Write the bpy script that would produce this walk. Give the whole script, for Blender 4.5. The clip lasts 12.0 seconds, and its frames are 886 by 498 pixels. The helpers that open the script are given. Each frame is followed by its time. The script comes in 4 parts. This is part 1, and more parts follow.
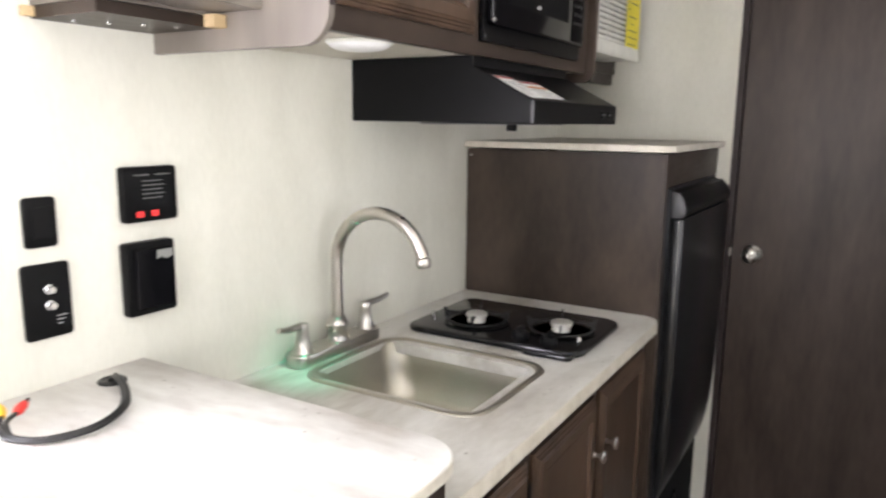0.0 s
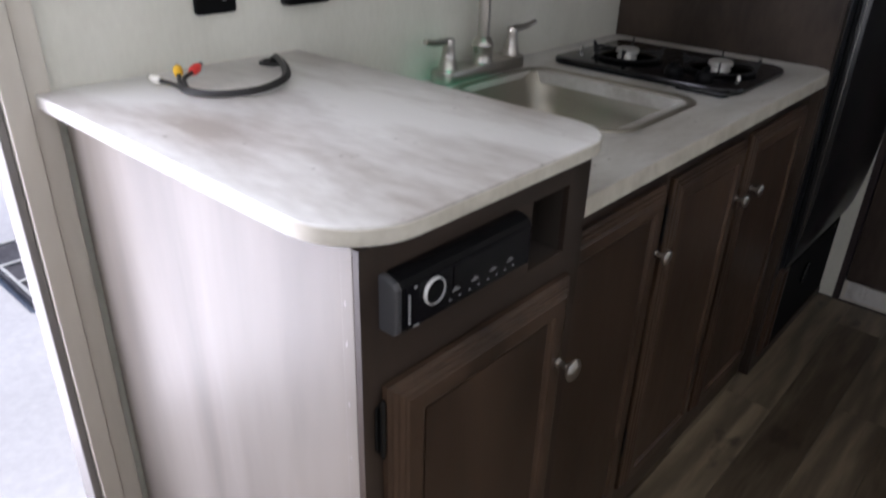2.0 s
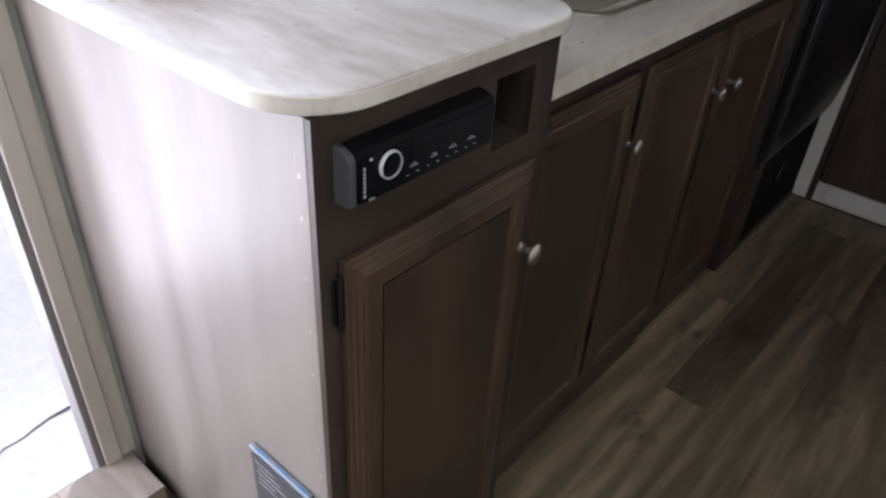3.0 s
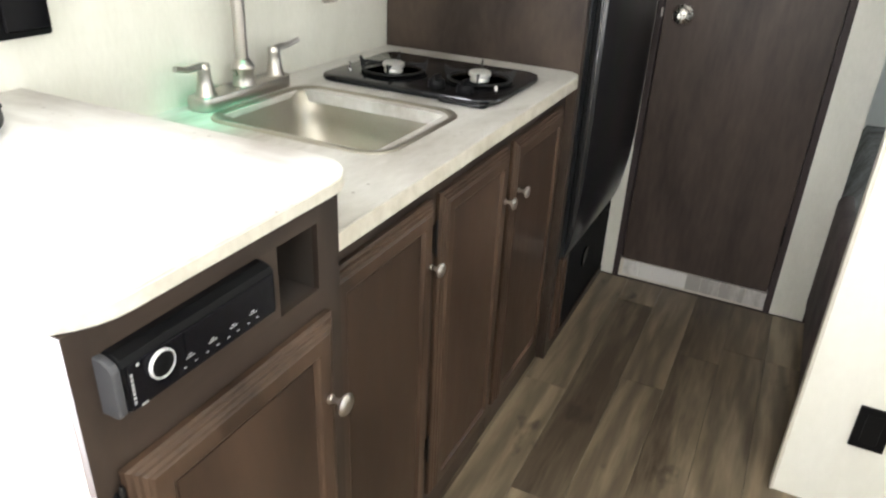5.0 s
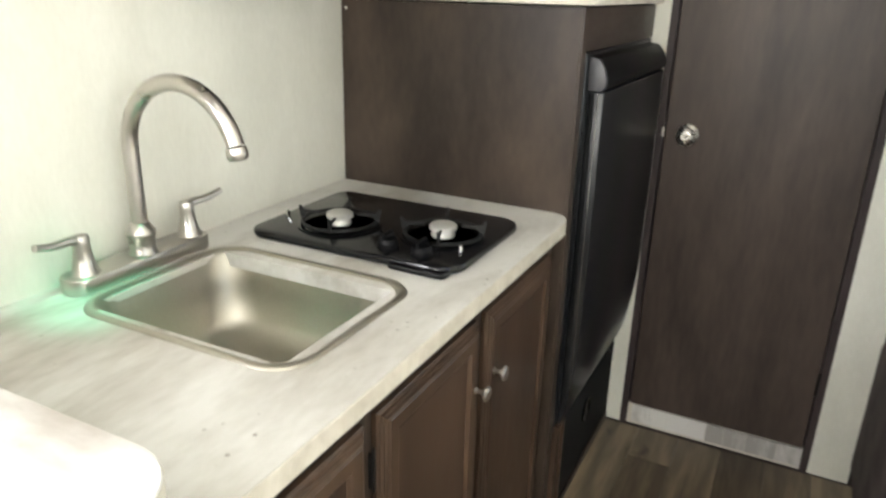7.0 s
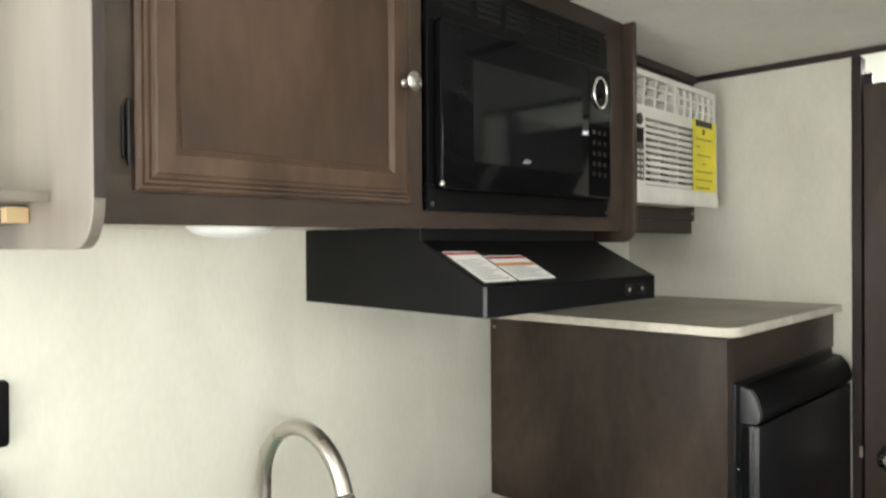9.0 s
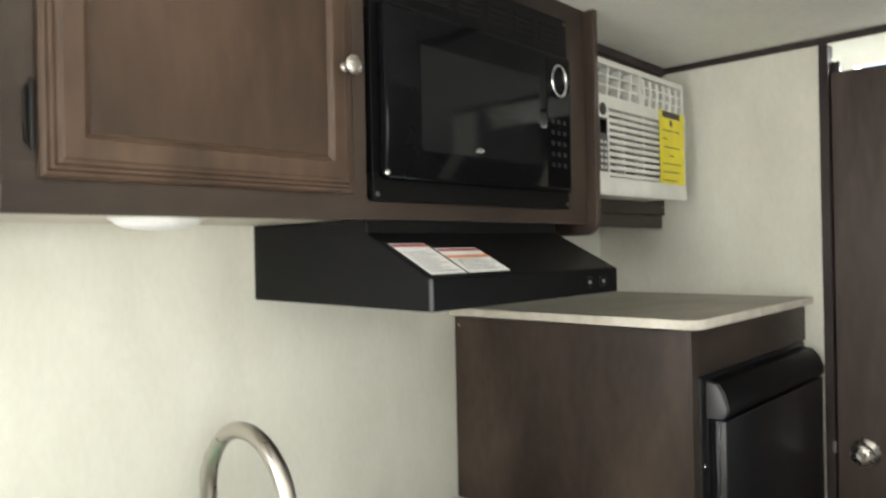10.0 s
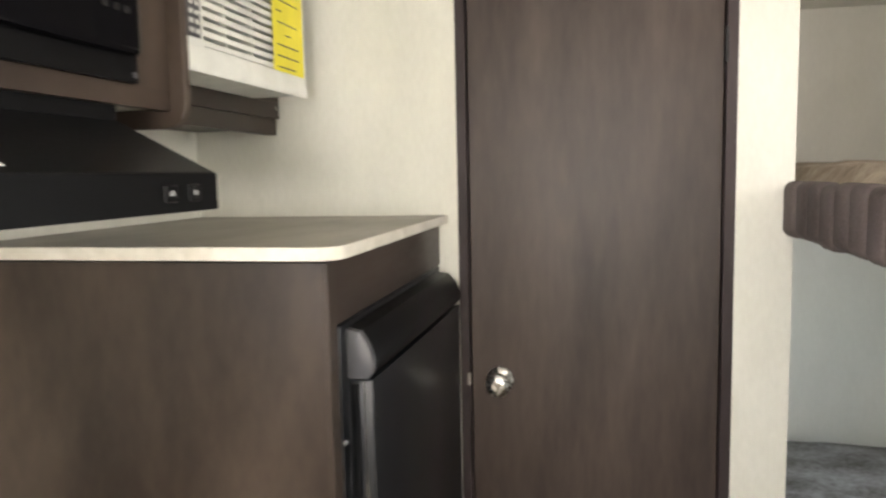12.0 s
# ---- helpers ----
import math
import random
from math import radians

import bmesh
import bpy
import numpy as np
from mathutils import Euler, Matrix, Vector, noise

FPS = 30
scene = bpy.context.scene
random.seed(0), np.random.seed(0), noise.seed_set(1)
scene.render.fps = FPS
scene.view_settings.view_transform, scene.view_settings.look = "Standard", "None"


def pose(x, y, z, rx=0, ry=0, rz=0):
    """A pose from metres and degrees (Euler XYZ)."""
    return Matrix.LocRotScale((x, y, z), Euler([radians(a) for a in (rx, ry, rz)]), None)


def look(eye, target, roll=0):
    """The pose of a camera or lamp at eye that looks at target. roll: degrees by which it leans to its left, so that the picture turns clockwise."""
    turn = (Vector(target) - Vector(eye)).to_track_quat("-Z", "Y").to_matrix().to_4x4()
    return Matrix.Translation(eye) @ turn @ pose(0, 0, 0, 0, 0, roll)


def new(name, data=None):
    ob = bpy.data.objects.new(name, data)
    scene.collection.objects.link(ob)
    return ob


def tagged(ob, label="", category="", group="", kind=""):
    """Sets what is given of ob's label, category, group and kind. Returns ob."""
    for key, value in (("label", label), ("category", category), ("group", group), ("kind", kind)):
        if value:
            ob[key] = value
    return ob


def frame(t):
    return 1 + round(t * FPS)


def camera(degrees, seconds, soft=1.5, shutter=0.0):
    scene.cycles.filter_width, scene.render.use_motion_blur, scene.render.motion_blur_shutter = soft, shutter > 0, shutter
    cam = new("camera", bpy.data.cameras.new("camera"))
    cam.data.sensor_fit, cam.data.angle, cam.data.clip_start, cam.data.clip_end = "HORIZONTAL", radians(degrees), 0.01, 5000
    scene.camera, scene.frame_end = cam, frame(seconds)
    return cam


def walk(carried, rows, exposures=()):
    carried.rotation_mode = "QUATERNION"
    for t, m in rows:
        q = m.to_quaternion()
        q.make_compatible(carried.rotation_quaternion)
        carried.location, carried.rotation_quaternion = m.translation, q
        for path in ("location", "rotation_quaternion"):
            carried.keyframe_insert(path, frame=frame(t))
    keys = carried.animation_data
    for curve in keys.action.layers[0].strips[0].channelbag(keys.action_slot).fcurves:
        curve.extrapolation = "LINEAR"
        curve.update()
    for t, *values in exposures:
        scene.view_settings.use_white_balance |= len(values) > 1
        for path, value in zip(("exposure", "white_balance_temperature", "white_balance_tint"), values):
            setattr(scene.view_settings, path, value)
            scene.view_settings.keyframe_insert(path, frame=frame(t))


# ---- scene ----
cam = camera(63.8, 12.0, 2.2, 0.4)
PATH = [
    (0, (1.026, 0.158, 1.401), (0.013, 1.846, 1.048), 0.6),
    (0.5, (1.03, 0.14, 1.399), (-0.157, 1.702, 1.015), 0.2),
    (1, (1.027, 0.135, 1.359), (-0.197, 1.633, 0.853), 0.2),
    (1.5, (1.028, 0.116, 1.304), (-0.196, 1.53, 0.597), 0.6),
    (2, (1.029, 0.112, 1.265), (-0.147, 1.45, 0.355), 1.7),
    (2.5, (1.036, 0.115, 1.245), (-0.091, 1.383, 0.184), 2.3),
    (3, (1.053, 0.124, 1.24), (0.013, 1.394, 0.098), 3.6),
    (3.5, (1.077, 0.151, 1.25), (0.14, 1.524, 0.138), 3.9),
    (3.7, (1.089, 0.16, 1.257), (0.189, 1.577, 0.17), 3.6),
    (5.3, (1.081, 0.207, 1.312), (0.317, 1.837, 0.442), 2.5),
    (5.5, (1.101, 0.24, 1.305), (0.33, 1.876, 0.452), 2.1),
    (6, (1.049, 0.385, 1.315), (0.329, 2.053, 0.479), 2.9),
    (6.5, (0.992, 0.505, 1.328), (0.284, 2.213, 0.565), 2.9),
    (6.7, (0.992, 0.527, 1.335), (0.252, 2.233, 0.598), 2.4),
    (8.3, (1.093, 0.697, 1.473), (-0.243, 2.153, 1.163), 0.5),
    (8.5, (1.101, 0.687, 1.483), (-0.25, 2.146, 1.263), 0.0),
    (9, (1.118, 0.67, 1.507), (-0.266, 2.114, 1.493), -0.4),
    (9.5, (1.127, 0.69, 1.51), (-0.281, 2.109, 1.583), -1.0),
    (10, (1.131, 0.746, 1.486), (-0.229, 2.213, 1.485), -1.2),
    (10.5, (1.041, 0.815, 1.456), (-0.195, 2.384, 1.355), -1.0),
    (11, (0.903, 0.892, 1.46), (-0.046, 2.648, 1.336), -2.3),
    (11.5, (0.872, 0.987, 1.432), (0.277, 2.888, 1.255), -2.2),
    (12, (0.916, 1.146, 1.435), (0.497, 3.091, 1.227), -1.2),
]
EXPOSURES = [(0.0, 0.86, 6350, 19), (0.6, 0.20, 6270, 20), (1.0, -0.12, 6180, 20), (1.5, -0.42, 6050, 20), (2.0, -0.63, 5960, 20), (2.5, -0.68, 5930, 20), (3.3, -0.28, 5980, 18), (5.3, 1.30, 6420, 12),
             (6.0, 1.33, 6480, 11), (6.7, 1.33, 6520, 11), (8.5, 0.92, 6550, 9), (9.5, 0.90, 6530, 10), (10.5, 1.05, 6580, 11), (11.0, 1.25, 6700, 13), (12.0, 1.54, 6800, 15)]
walk(cam, [(t, look(eye, target, roll)) for t, eye, target, roll in PATH], EXPOSURES)

# ---- world, sun, daylight and added fill lamps ----
SUN_FROM = Vector((-0.45, 0.50, 0.74)).normalized()
world = bpy.data.worlds.new("sky")
scene.world = world
world.use_nodes = True
wn = world.node_tree.nodes
sky = wn.new("ShaderNodeTexSky")
sky.sky_type = "NISHITA"
sky.sun_disc = False
sky.sun_elevation = math.asin(SUN_FROM.z)
sky.sun_rotation = math.atan2(SUN_FROM.x, SUN_FROM.y)
world.node_tree.links.new(sky.outputs[0], wn["Background"].inputs[0])
wn["Background"].inputs[1].default_value = 0.15

sun = new("sun", bpy.data.lights.new("sun", "SUN"))
sun.data.energy, sun.data.angle, sun.data.color = 5.0, radians(0.6), (1.0, 0.95, 0.88)
sun.matrix_world = look(SUN_FROM * 20, (0, 0, 0))


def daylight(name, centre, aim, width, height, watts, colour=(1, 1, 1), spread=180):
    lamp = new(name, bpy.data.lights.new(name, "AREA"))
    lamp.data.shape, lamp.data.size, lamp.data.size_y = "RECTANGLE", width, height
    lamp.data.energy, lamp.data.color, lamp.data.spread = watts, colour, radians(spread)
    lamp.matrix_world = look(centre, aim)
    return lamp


daylight("daylight_window", (2.13, 0.35, 1.42), (0, 0.50, 3.10), 1.05, 0.50, 8.5, (0.98, 1.0, 0.95), 112)
daylight("daylight_front", (0.95, -1.53, 1.35), (0.95, 2, 2.50), 1.10, 0.55, 15.3, (1.0, 0.985, 0.93), 146)
daylight("daylight_entry", (-0.23, -0.03, 0.99), (1.3, 1.05, 0.97), 0.58, 1.70, 30.0, (0.985, 0.975, 1.005), 140)
# overhead fill with no seen source, added to brighten counters and upper walls
daylight("added_fill_overhead", (1.20, -0.30, 2.0), (1.20, -0.30, 0), 0.36, 0.36, 3, (0.97, 1.0, 1.0))
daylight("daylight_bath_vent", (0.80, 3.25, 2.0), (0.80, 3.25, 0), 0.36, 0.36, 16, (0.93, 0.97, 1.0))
# two fills added to brighten the bunks; no window is seen there
daylight("added_fill_bunk_low", (2.13, 2.9, 0.98), (1.3, 2.9, 0.8), 0.7, 0.3, 2.0, (0.86, 0.97, 1.0))
daylight("added_fill_bunk_high", (2.13, 2.2, 1.70), (1.3, 2.6, 1.6), 0.6, 0.22, 2.5, (1.0, 0.98, 0.93))

# spot added for the green patch by the faucet; its source is not known
glow = new("added_green_spot", bpy.data.lights.new("added_green_spot", "SPOT"))
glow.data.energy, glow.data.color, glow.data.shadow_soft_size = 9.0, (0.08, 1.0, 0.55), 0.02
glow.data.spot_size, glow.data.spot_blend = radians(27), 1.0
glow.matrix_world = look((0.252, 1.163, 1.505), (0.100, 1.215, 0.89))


# ---- materials ----
def surface(name, dark, light, rough=0.5, stretch=(1, 1, 1), scale=6.0, grain=60.0, bump=0.15, metal=0.0,
            fine=0.25, vary=0.0, spec=0.5, detail=6.0, rough_vary=0.08, knee=(0.34, 0.66)):
    """Two colours mixed by a coarse and a fine noise, with roughness and relief that follow the fine one."""
    m = bpy.data.materials.new(name)
    m.use_nodes = True
    n, l = m.node_tree.nodes, m.node_tree.links
    b = n["Principled BSDF"]
    co = n.new("ShaderNodeTexCoord")
    mp = n.new("ShaderNodeMapping")
    mp.inputs["Scale"].default_value = stretch
    l.new(co.outputs["Object"], mp.inputs[0])
    vec = mp.outputs[0]
    info = n.new("ShaderNodeObjectInfo")
    if vary:
        add = n.new("ShaderNodeVectorMath")
        mul = n.new("ShaderNodeMath")
        mul.operation = "MULTIPLY"
        mul.inputs[1].default_value = 37.0
        l.new(info.outputs["Random"], mul.inputs[0])
        l.new(vec, add.inputs[0])
        l.new(mul.outputs[0], add.inputs[1])
        vec = add.outputs[0]
    big = n.new("ShaderNodeTexNoise")
    big.inputs["Scale"].default_value, big.inputs["Detail"].default_value = scale, detail
    big.inputs["Distortion"].default_value = 0.4
    small = n.new("ShaderNodeTexNoise")
    small.inputs["Scale"].default_value, small.inputs["Detail"].default_value = grain, 3.0
    l.new(vec, big.inputs["Vector"])
    l.new(vec, small.inputs["Vector"])
    mixf = n.new("ShaderNodeMath")
    mixf.operation = "MULTIPLY_ADD"
    mixf.inputs[1].default_value = fine
    l.new(small.outputs[0], mixf.inputs[0])
    base = n.new("ShaderNodeMath")
    base.operation = "MULTIPLY"
    base.inputs[1].default_value = 1.0 - fine
    l.new(big.outputs[0], base.inputs[0])
    l.new(base.outputs[0], mixf.inputs[2])
    out = mixf.outputs[0]
    if vary:
        sh = n.new("ShaderNodeMath")
        sh.operation = "MULTIPLY_ADD"
        sh.inputs[1].default_value = vary
        l.new(info.outputs["Random"], sh.inputs[0])
        off = n.new("ShaderNodeMath")
        off.operation = "SUBTRACT"
        off.inputs[1].default_value = vary / 2
        l.new(out, off.inputs[0])
        l.new(off.outputs[0], sh.inputs[2])
        out = sh.outputs[0]
    ramp = n.new("ShaderNodeValToRGB")
    ramp.color_ramp.elements[0].position, ramp.color_ramp.elements[1].position = knee
    ramp.color_ramp.elements[0].color, ramp.color_ramp.elements[1].color = (*dark, 1), (*light, 1)
    l.new(out, ramp.inputs[0])
    l.new(ramp.outputs[0], b.inputs["Base Color"])
    rr = n.new("ShaderNodeMapRange")
    rr.inputs["To Min"].default_value, rr.inputs["To Max"].default_value = max(0.02, rough - rough_vary), rough + rough_vary
    l.new(small.outputs[0], rr.inputs[0])
    l.new(rr.outputs[0], b.inputs["Roughness"])
    b.inputs["Metallic"].default_value = metal
    b.inputs["Specular IOR Level"].default_value = spec
    if bump:
        bp = n.new("ShaderNodeBump")
        bp.inputs["Strength"].default_value, bp.inputs["Distance"].default_value = bump, 0.002
        l.new(small.outputs[0], bp.inputs["Height"])
        l.new(bp.outputs[0], b.inputs["Normal"])
    return m


def plain(name, colour, rough=0.5, metal=0.0, emit=0.0, spec=0.5):
    d = tuple(c * 0.9 for c in colour)
    u = tuple(min(1.0, c * 1.08) for c in colour)
    m = surface(name, d, u, rough, scale=14, grain=180, bump=0.0 if metal else 0.02, metal=metal, spec=spec, rough_vary=0.05)
    if emit:
        b = m.node_tree.nodes["Principled BSDF"]
        b.inputs["Emission Color"].default_value = (*colour, 1)
        b.inputs["Emission Strength"].default_value = emit
    return m


WOOD_Z = surface("espresso_wood_upright", (0.024, 0.0165, 0.0127), (0.068, 0.0490, 0.0375), 0.40, (1, 1, 0.42), 6, 60, 0.04, fine=0.20, spec=0.28, detail=9, knee=(0.36, 0.66))
WOOD_Y = surface("espresso_wood_level", (0.022, 0.0150, 0.0117), (0.064, 0.0450, 0.0345), 0.40, (1, 0.26, 1), 6, 60, 0.04, fine=0.20, spec=0.28, detail=9, knee=(0.36, 0.66))
WOOD_DOOR = surface("brown_stained_door", (0.025, 0.0150, 0.0100), (0.076, 0.0460, 0.0305), 0.36, (1, 1, 0.30), 6, 60, 0.04, fine=0.20, vary=0.06, spec=0.32, detail=9, knee=(0.34, 0.66))
WOOD_FRAME = surface("worn_stained_rail", (0.031, 0.0185, 0.0120), (0.102, 0.0620, 0.0400), 0.34, (1, 1, 0.30), 8, 60, 0.04, fine=0.22, vary=0.06, spec=0.34, detail=9, knee=(0.36, 0.70))
WOOD_IN = surface("cabinet_inside", (0.03, 0.024, 0.02), (0.06, 0.048, 0.04), 0.6, (1, 1, 0.1), 8, 100, 0.1)
PANEL = surface("weathered_panel", (0.126, 0.109, 0.094), (0.247, 0.219, 0.191), 0.37, (1, 1, 0.16), 6, 45, 0.01, fine=0.07, detail=5, spec=0.25, rough_vary=0.04)
BATHDOOR = surface("bath_door_laminate", (0.030, 0.0205, 0.0172), (0.080, 0.0585, 0.0485), 0.42, (1, 1, 0.22), 6, 60, 0.05, fine=0.24, spec=0.28, detail=9)
TRIM_D = surface("dark_trim", (0.030, 0.022, 0.022), (0.055, 0.042, 0.042), 0.45, (1, 1, 0.2), 8, 100, 0.08, spec=0.2)
WALL = surface("linen_wallboard", (0.66, 0.65, 0.575), (0.76, 0.75, 0.675), 0.62, (1.6, 1.6, 0.7), 5, 70, 0.05, fine=0.28, spec=0.3)
WALL_W = surface("white_wallboard", (0.72, 0.71, 0.65), (0.80, 0.79, 0.73), 0.55, (1, 1, 0.5), 5, 70, 0.06, spec=0.3)
CEIL = surface("ceiling_board", (0.78, 0.785, 0.73), (0.87, 0.875, 0.82), 0.6, (1, 0.5, 1), 7, 60, 0.12, fine=0.35, spec=0.3)
TRIM_L = surface("beige_trim", (0.55, 0.51, 0.44), (0.66, 0.62, 0.55), 0.5, (1, 1, 0.2), 6, 60, 0.06)
JAMB = plain("grey_door_jamb", (0.21, 0.195, 0.185), 0.5)
COUNTER = surface("stone_laminate", (0.31, 0.28, 0.235), (0.65, 0.635, 0.60), 0.34, (1.0, 0.34, 1.0), 6, 60, 0.02, fine=0.16, detail=10, spec=0.45, knee=(0.30, 0.54))
COUNTER_X = surface("stone_laminate_turned", (0.35, 0.31, 0.275), (0.77, 0.76, 0.735), 0.32, (0.40, 1.0, 1.0), 6, 60, 0.02, fine=0.16, detail=10, spec=0.45, knee=(0.32, 0.55))
for laminate in (COUNTER, COUNTER_X):
    cn, cl = laminate.node_tree.nodes, laminate.node_tree.links
    ground_tone = cn["Principled BSDF"].inputs["Base Color"].links[0].from_socket
    speck = cn.new("ShaderNodeTexVoronoi")
    speck.inputs["Scale"].default_value = 42.0
    cl.new(cn["Texture Coordinate"].outputs["Object"], speck.inputs["Vector"])
    dot = cn.new("ShaderNodeMapRange")
    dot.inputs["From Min"].default_value, dot.inputs["From Max"].default_value = 0.06, 0.16
    dot.inputs["To Min"].default_value, dot.inputs["To Max"].default_value = 0.75, 0.0
    cl.new(speck.outputs["Distance"], dot.inputs[0])
    patch = cn.new("ShaderNodeTexNoise")
    patch.inputs["Scale"].default_value = 9.0
    cl.new(cn["Texture Coordinate"].outputs["Object"], patch.inputs["Vector"])
    sparse = cn.new("ShaderNodeMapRange")
    sparse.inputs["From Min"].default_value, sparse.inputs["From Max"].default_value = 0.52, 0.66
    cl.new(patch.outputs[0], sparse.inputs[0])
    both = cn.new("ShaderNodeMath")
    both.operation = "MULTIPLY"
    cl.new(dot.outputs[0], both.inputs[0])
    cl.new(sparse.outputs[0], both.inputs[1])
    specked = cn.new("ShaderNodeMixRGB")
    specked.inputs[2].default_value = (0.16, 0.125, 0.10, 1)
    cl.new(both.outputs[0], specked.inputs[0])
    cl.new(ground_tone, specked.inputs[1])
    cl.new(specked.outputs[0], cn["Principled BSDF"].inputs["Base Color"])
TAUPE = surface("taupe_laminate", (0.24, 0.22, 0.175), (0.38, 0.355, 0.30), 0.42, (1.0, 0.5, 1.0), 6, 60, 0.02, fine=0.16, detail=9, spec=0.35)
EDGE = surface("laminate_edge", (0.50, 0.465, 0.39), (0.67, 0.635, 0.555), 0.4, (1, 1, 1), 22, 90, 0.04)
PLANK = surface("oak_vinyl_plank", (0.062, 0.045, 0.030), (0.300, 0.238, 0.158), 0.36, (1.0, 0.10, 1.0), 10, 75, 0.06, fine=0.30, vary=0.30, detail=9, knee=(0.30, 0.68))
pn, pl = PLANK.node_tree.nodes, PLANK.node_tree.links
shade = pn["Principled BSDF"].inputs["Base Color"].links[0].from_socket
cells = pn.new("ShaderNodeTexVoronoi")
cells.inputs["Scale"].default_value = 4.2
squash = pn.new("ShaderNodeMapping")
squash.inputs["Scale"].default_value = (1.6, 0.75, 1.0)
pl.new(pn["Texture Coordinate"].outputs["Object"], squash.inputs[0])
warp = pn.new("ShaderNodeTexNoise")
warp.inputs["Scale"].default_value = 16.0
pl.new(squash.outputs[0], warp.inputs["Vector"])
bend = pn.new("ShaderNodeMixRGB")
bend.blend_type = "LINEAR_LIGHT"
bend.inputs[0].default_value = 0.10
pl.new(squash.outputs[0], bend.inputs[1])
pl.new(warp.outputs["Color"], bend.inputs[2])
pl.new(bend.outputs[0], cells.inputs["Vector"])
ring = pn.new("ShaderNodeMapRange")
ring.inputs["From Min"].default_value, ring.inputs["From Max"].default_value = 0.04, 0.25
ring.inputs["To Min"].default_value, ring.inputs["To Max"].default_value = 0.92, 0.0
pl.new(cells.outputs["Distance"], ring.inputs[0])
knots = pn.new("ShaderNodeMixRGB")
knots.inputs[2].default_value = (0.035, 0.024, 0.018, 1)
pl.new(ring.outputs[0], knots.inputs[0])
# long cathedral figure that bends round the knots, set off plank by plank
lane = pn.new("ShaderNodeMapping")
lane.inputs["Scale"].default_value = (1.0, 0.20, 1.0)
pl.new(pn["Texture Coordinate"].outputs["Object"], lane.inputs[0])
slip = pn.new("ShaderNodeVectorMath")
jump = pn.new("ShaderNodeMath")
jump.operation = "MULTIPLY"
jump.inputs[1].default_value = 23.0
pl.new(pn["Object Info"].outputs["Random"], jump.inputs[0])
pl.new(lane.outputs[0], slip.inputs[0])
pl.new(jump.outputs[0], slip.inputs[1])
figure = pn.new("ShaderNodeTexWave")
figure.inputs["Scale"].default_value = 4.2
figure.inputs["Distortion"].default_value = 16.0
figure.inputs["Detail"].default_value = 5.0
figure.inputs["Detail Scale"].default_value = 0.9
pl.new(slip.outputs[0], figure.inputs["Vector"])
lines = pn.new("ShaderNodeMapRange")
lines.inputs["From Min"].default_value, lines.inputs["From Max"].default_value = 0.05, 0.85
lines.inputs["To Min"].default_value, lines.inputs["To Max"].default_value = 0.55, 0.0
pl.new(figure.outputs["Fac"], lines.inputs[0])
grained = pn.new("ShaderNodeMixRGB")
grained.inputs[2].default_value = (0.062, 0.044, 0.030, 1)
pl.new(lines.outputs[0], grained.inputs[0])
pl.new(shade, grained.inputs[1])
pl.new(grained.outputs[0], knots.inputs[1])
pl.new(knots.outputs[0], pn["Principled BSDF"].inputs["Base Color"])
# sill planks, much paler than the floor planks
PLANK_S = surface("pale_sill_plank", (0.26, 0.22, 0.185), (0.46, 0.41, 0.35), 0.5, (0.15, 1.0, 1.0), 9, 70, 0.06, fine=0.3, vary=0.2)
PLANK_L = surface("pale_vinyl_plank", (0.34, 0.32, 0.30), (0.66, 0.64, 0.62), 0.45, (1.5, 1, 0.5), 14, 70, 0.08, vary=0.6)
BLACK = plain("satin_black", (0.005, 0.005, 0.0055), 0.34, spec=0.10)
BLACK_M = plain("matt_black_paint", (0.0055, 0.0055, 0.006), 0.38, spec=0.12)
GLOSS = plain("gloss_black", (0.004, 0.004, 0.005), 0.08, spec=0.12)
GLASS_D = plain("smoked_glass", (0.008, 0.009, 0.010), 0.05, spec=0.26)
RADIO = plain("radio_face_black", (0.004, 0.004, 0.006), 0.22, spec=0.15)
FRIDGE = surface("fridge_black", (0.006, 0.007, 0.009), (0.009, 0.010, 0.012), 0.28, (1, 1, 1), 30, 150, 0.015, spec=0.3, fine=0.5, rough_vary=0.015)
# both plate colours are lifted towards lilac to paint the doorway's glare
PLATE_GLARE = plain("satin_plate_with_glare", (0.030, 0.029, 0.034), 0.5)
COVER_GLARE = plain("cover_plastic_with_glare", (0.115, 0.110, 0.125), 0.5)
GREYP = plain("grey_plastic", (0.06, 0.06, 0.066), 0.45)
NICKEL = surface("brushed_nickel", (0.49, 0.463, 0.428), (0.56, 0.533, 0.497), 0.28, (1, 1, 1), 6, 25, 0.0, metal=1.0, rough_vary=0.02)
STEEL = surface("stainless_steel", (0.36, 0.333, 0.278), (0.44, 0.412, 0.348), 0.36, (1, 1, 1), 4, 220, 0.0, metal=0.85)
BURNER = plain("cast_aluminium", (0.62, 0.61, 0.58), 0.42, 0.6)
SATIN = surface("satin_nickel", (0.60, 0.58, 0.55), (0.70, 0.68, 0.65), 0.27, (1, 1, 1), 12, 200, 0.0, metal=1.0, rough_vary=0.03)
SILVER = plain("silver_paint", (0.62, 0.62, 0.62), 0.3, 0.2)
CHROME = plain("chrome", (0.75, 0.75, 0.75), 0.12, 1.0)
ENAMEL = plain("black_enamel", (0.006, 0.006, 0.007), 0.14, spec=0.4)
IRON = plain("black_iron", (0.006, 0.006, 0.006), 0.5, spec=0.3)
WHITE = plain("white_plastic", (0.74, 0.74, 0.69), 0.4)
VENTGREY = plain("vent_grey", (0.26, 0.26, 0.25), 0.6)
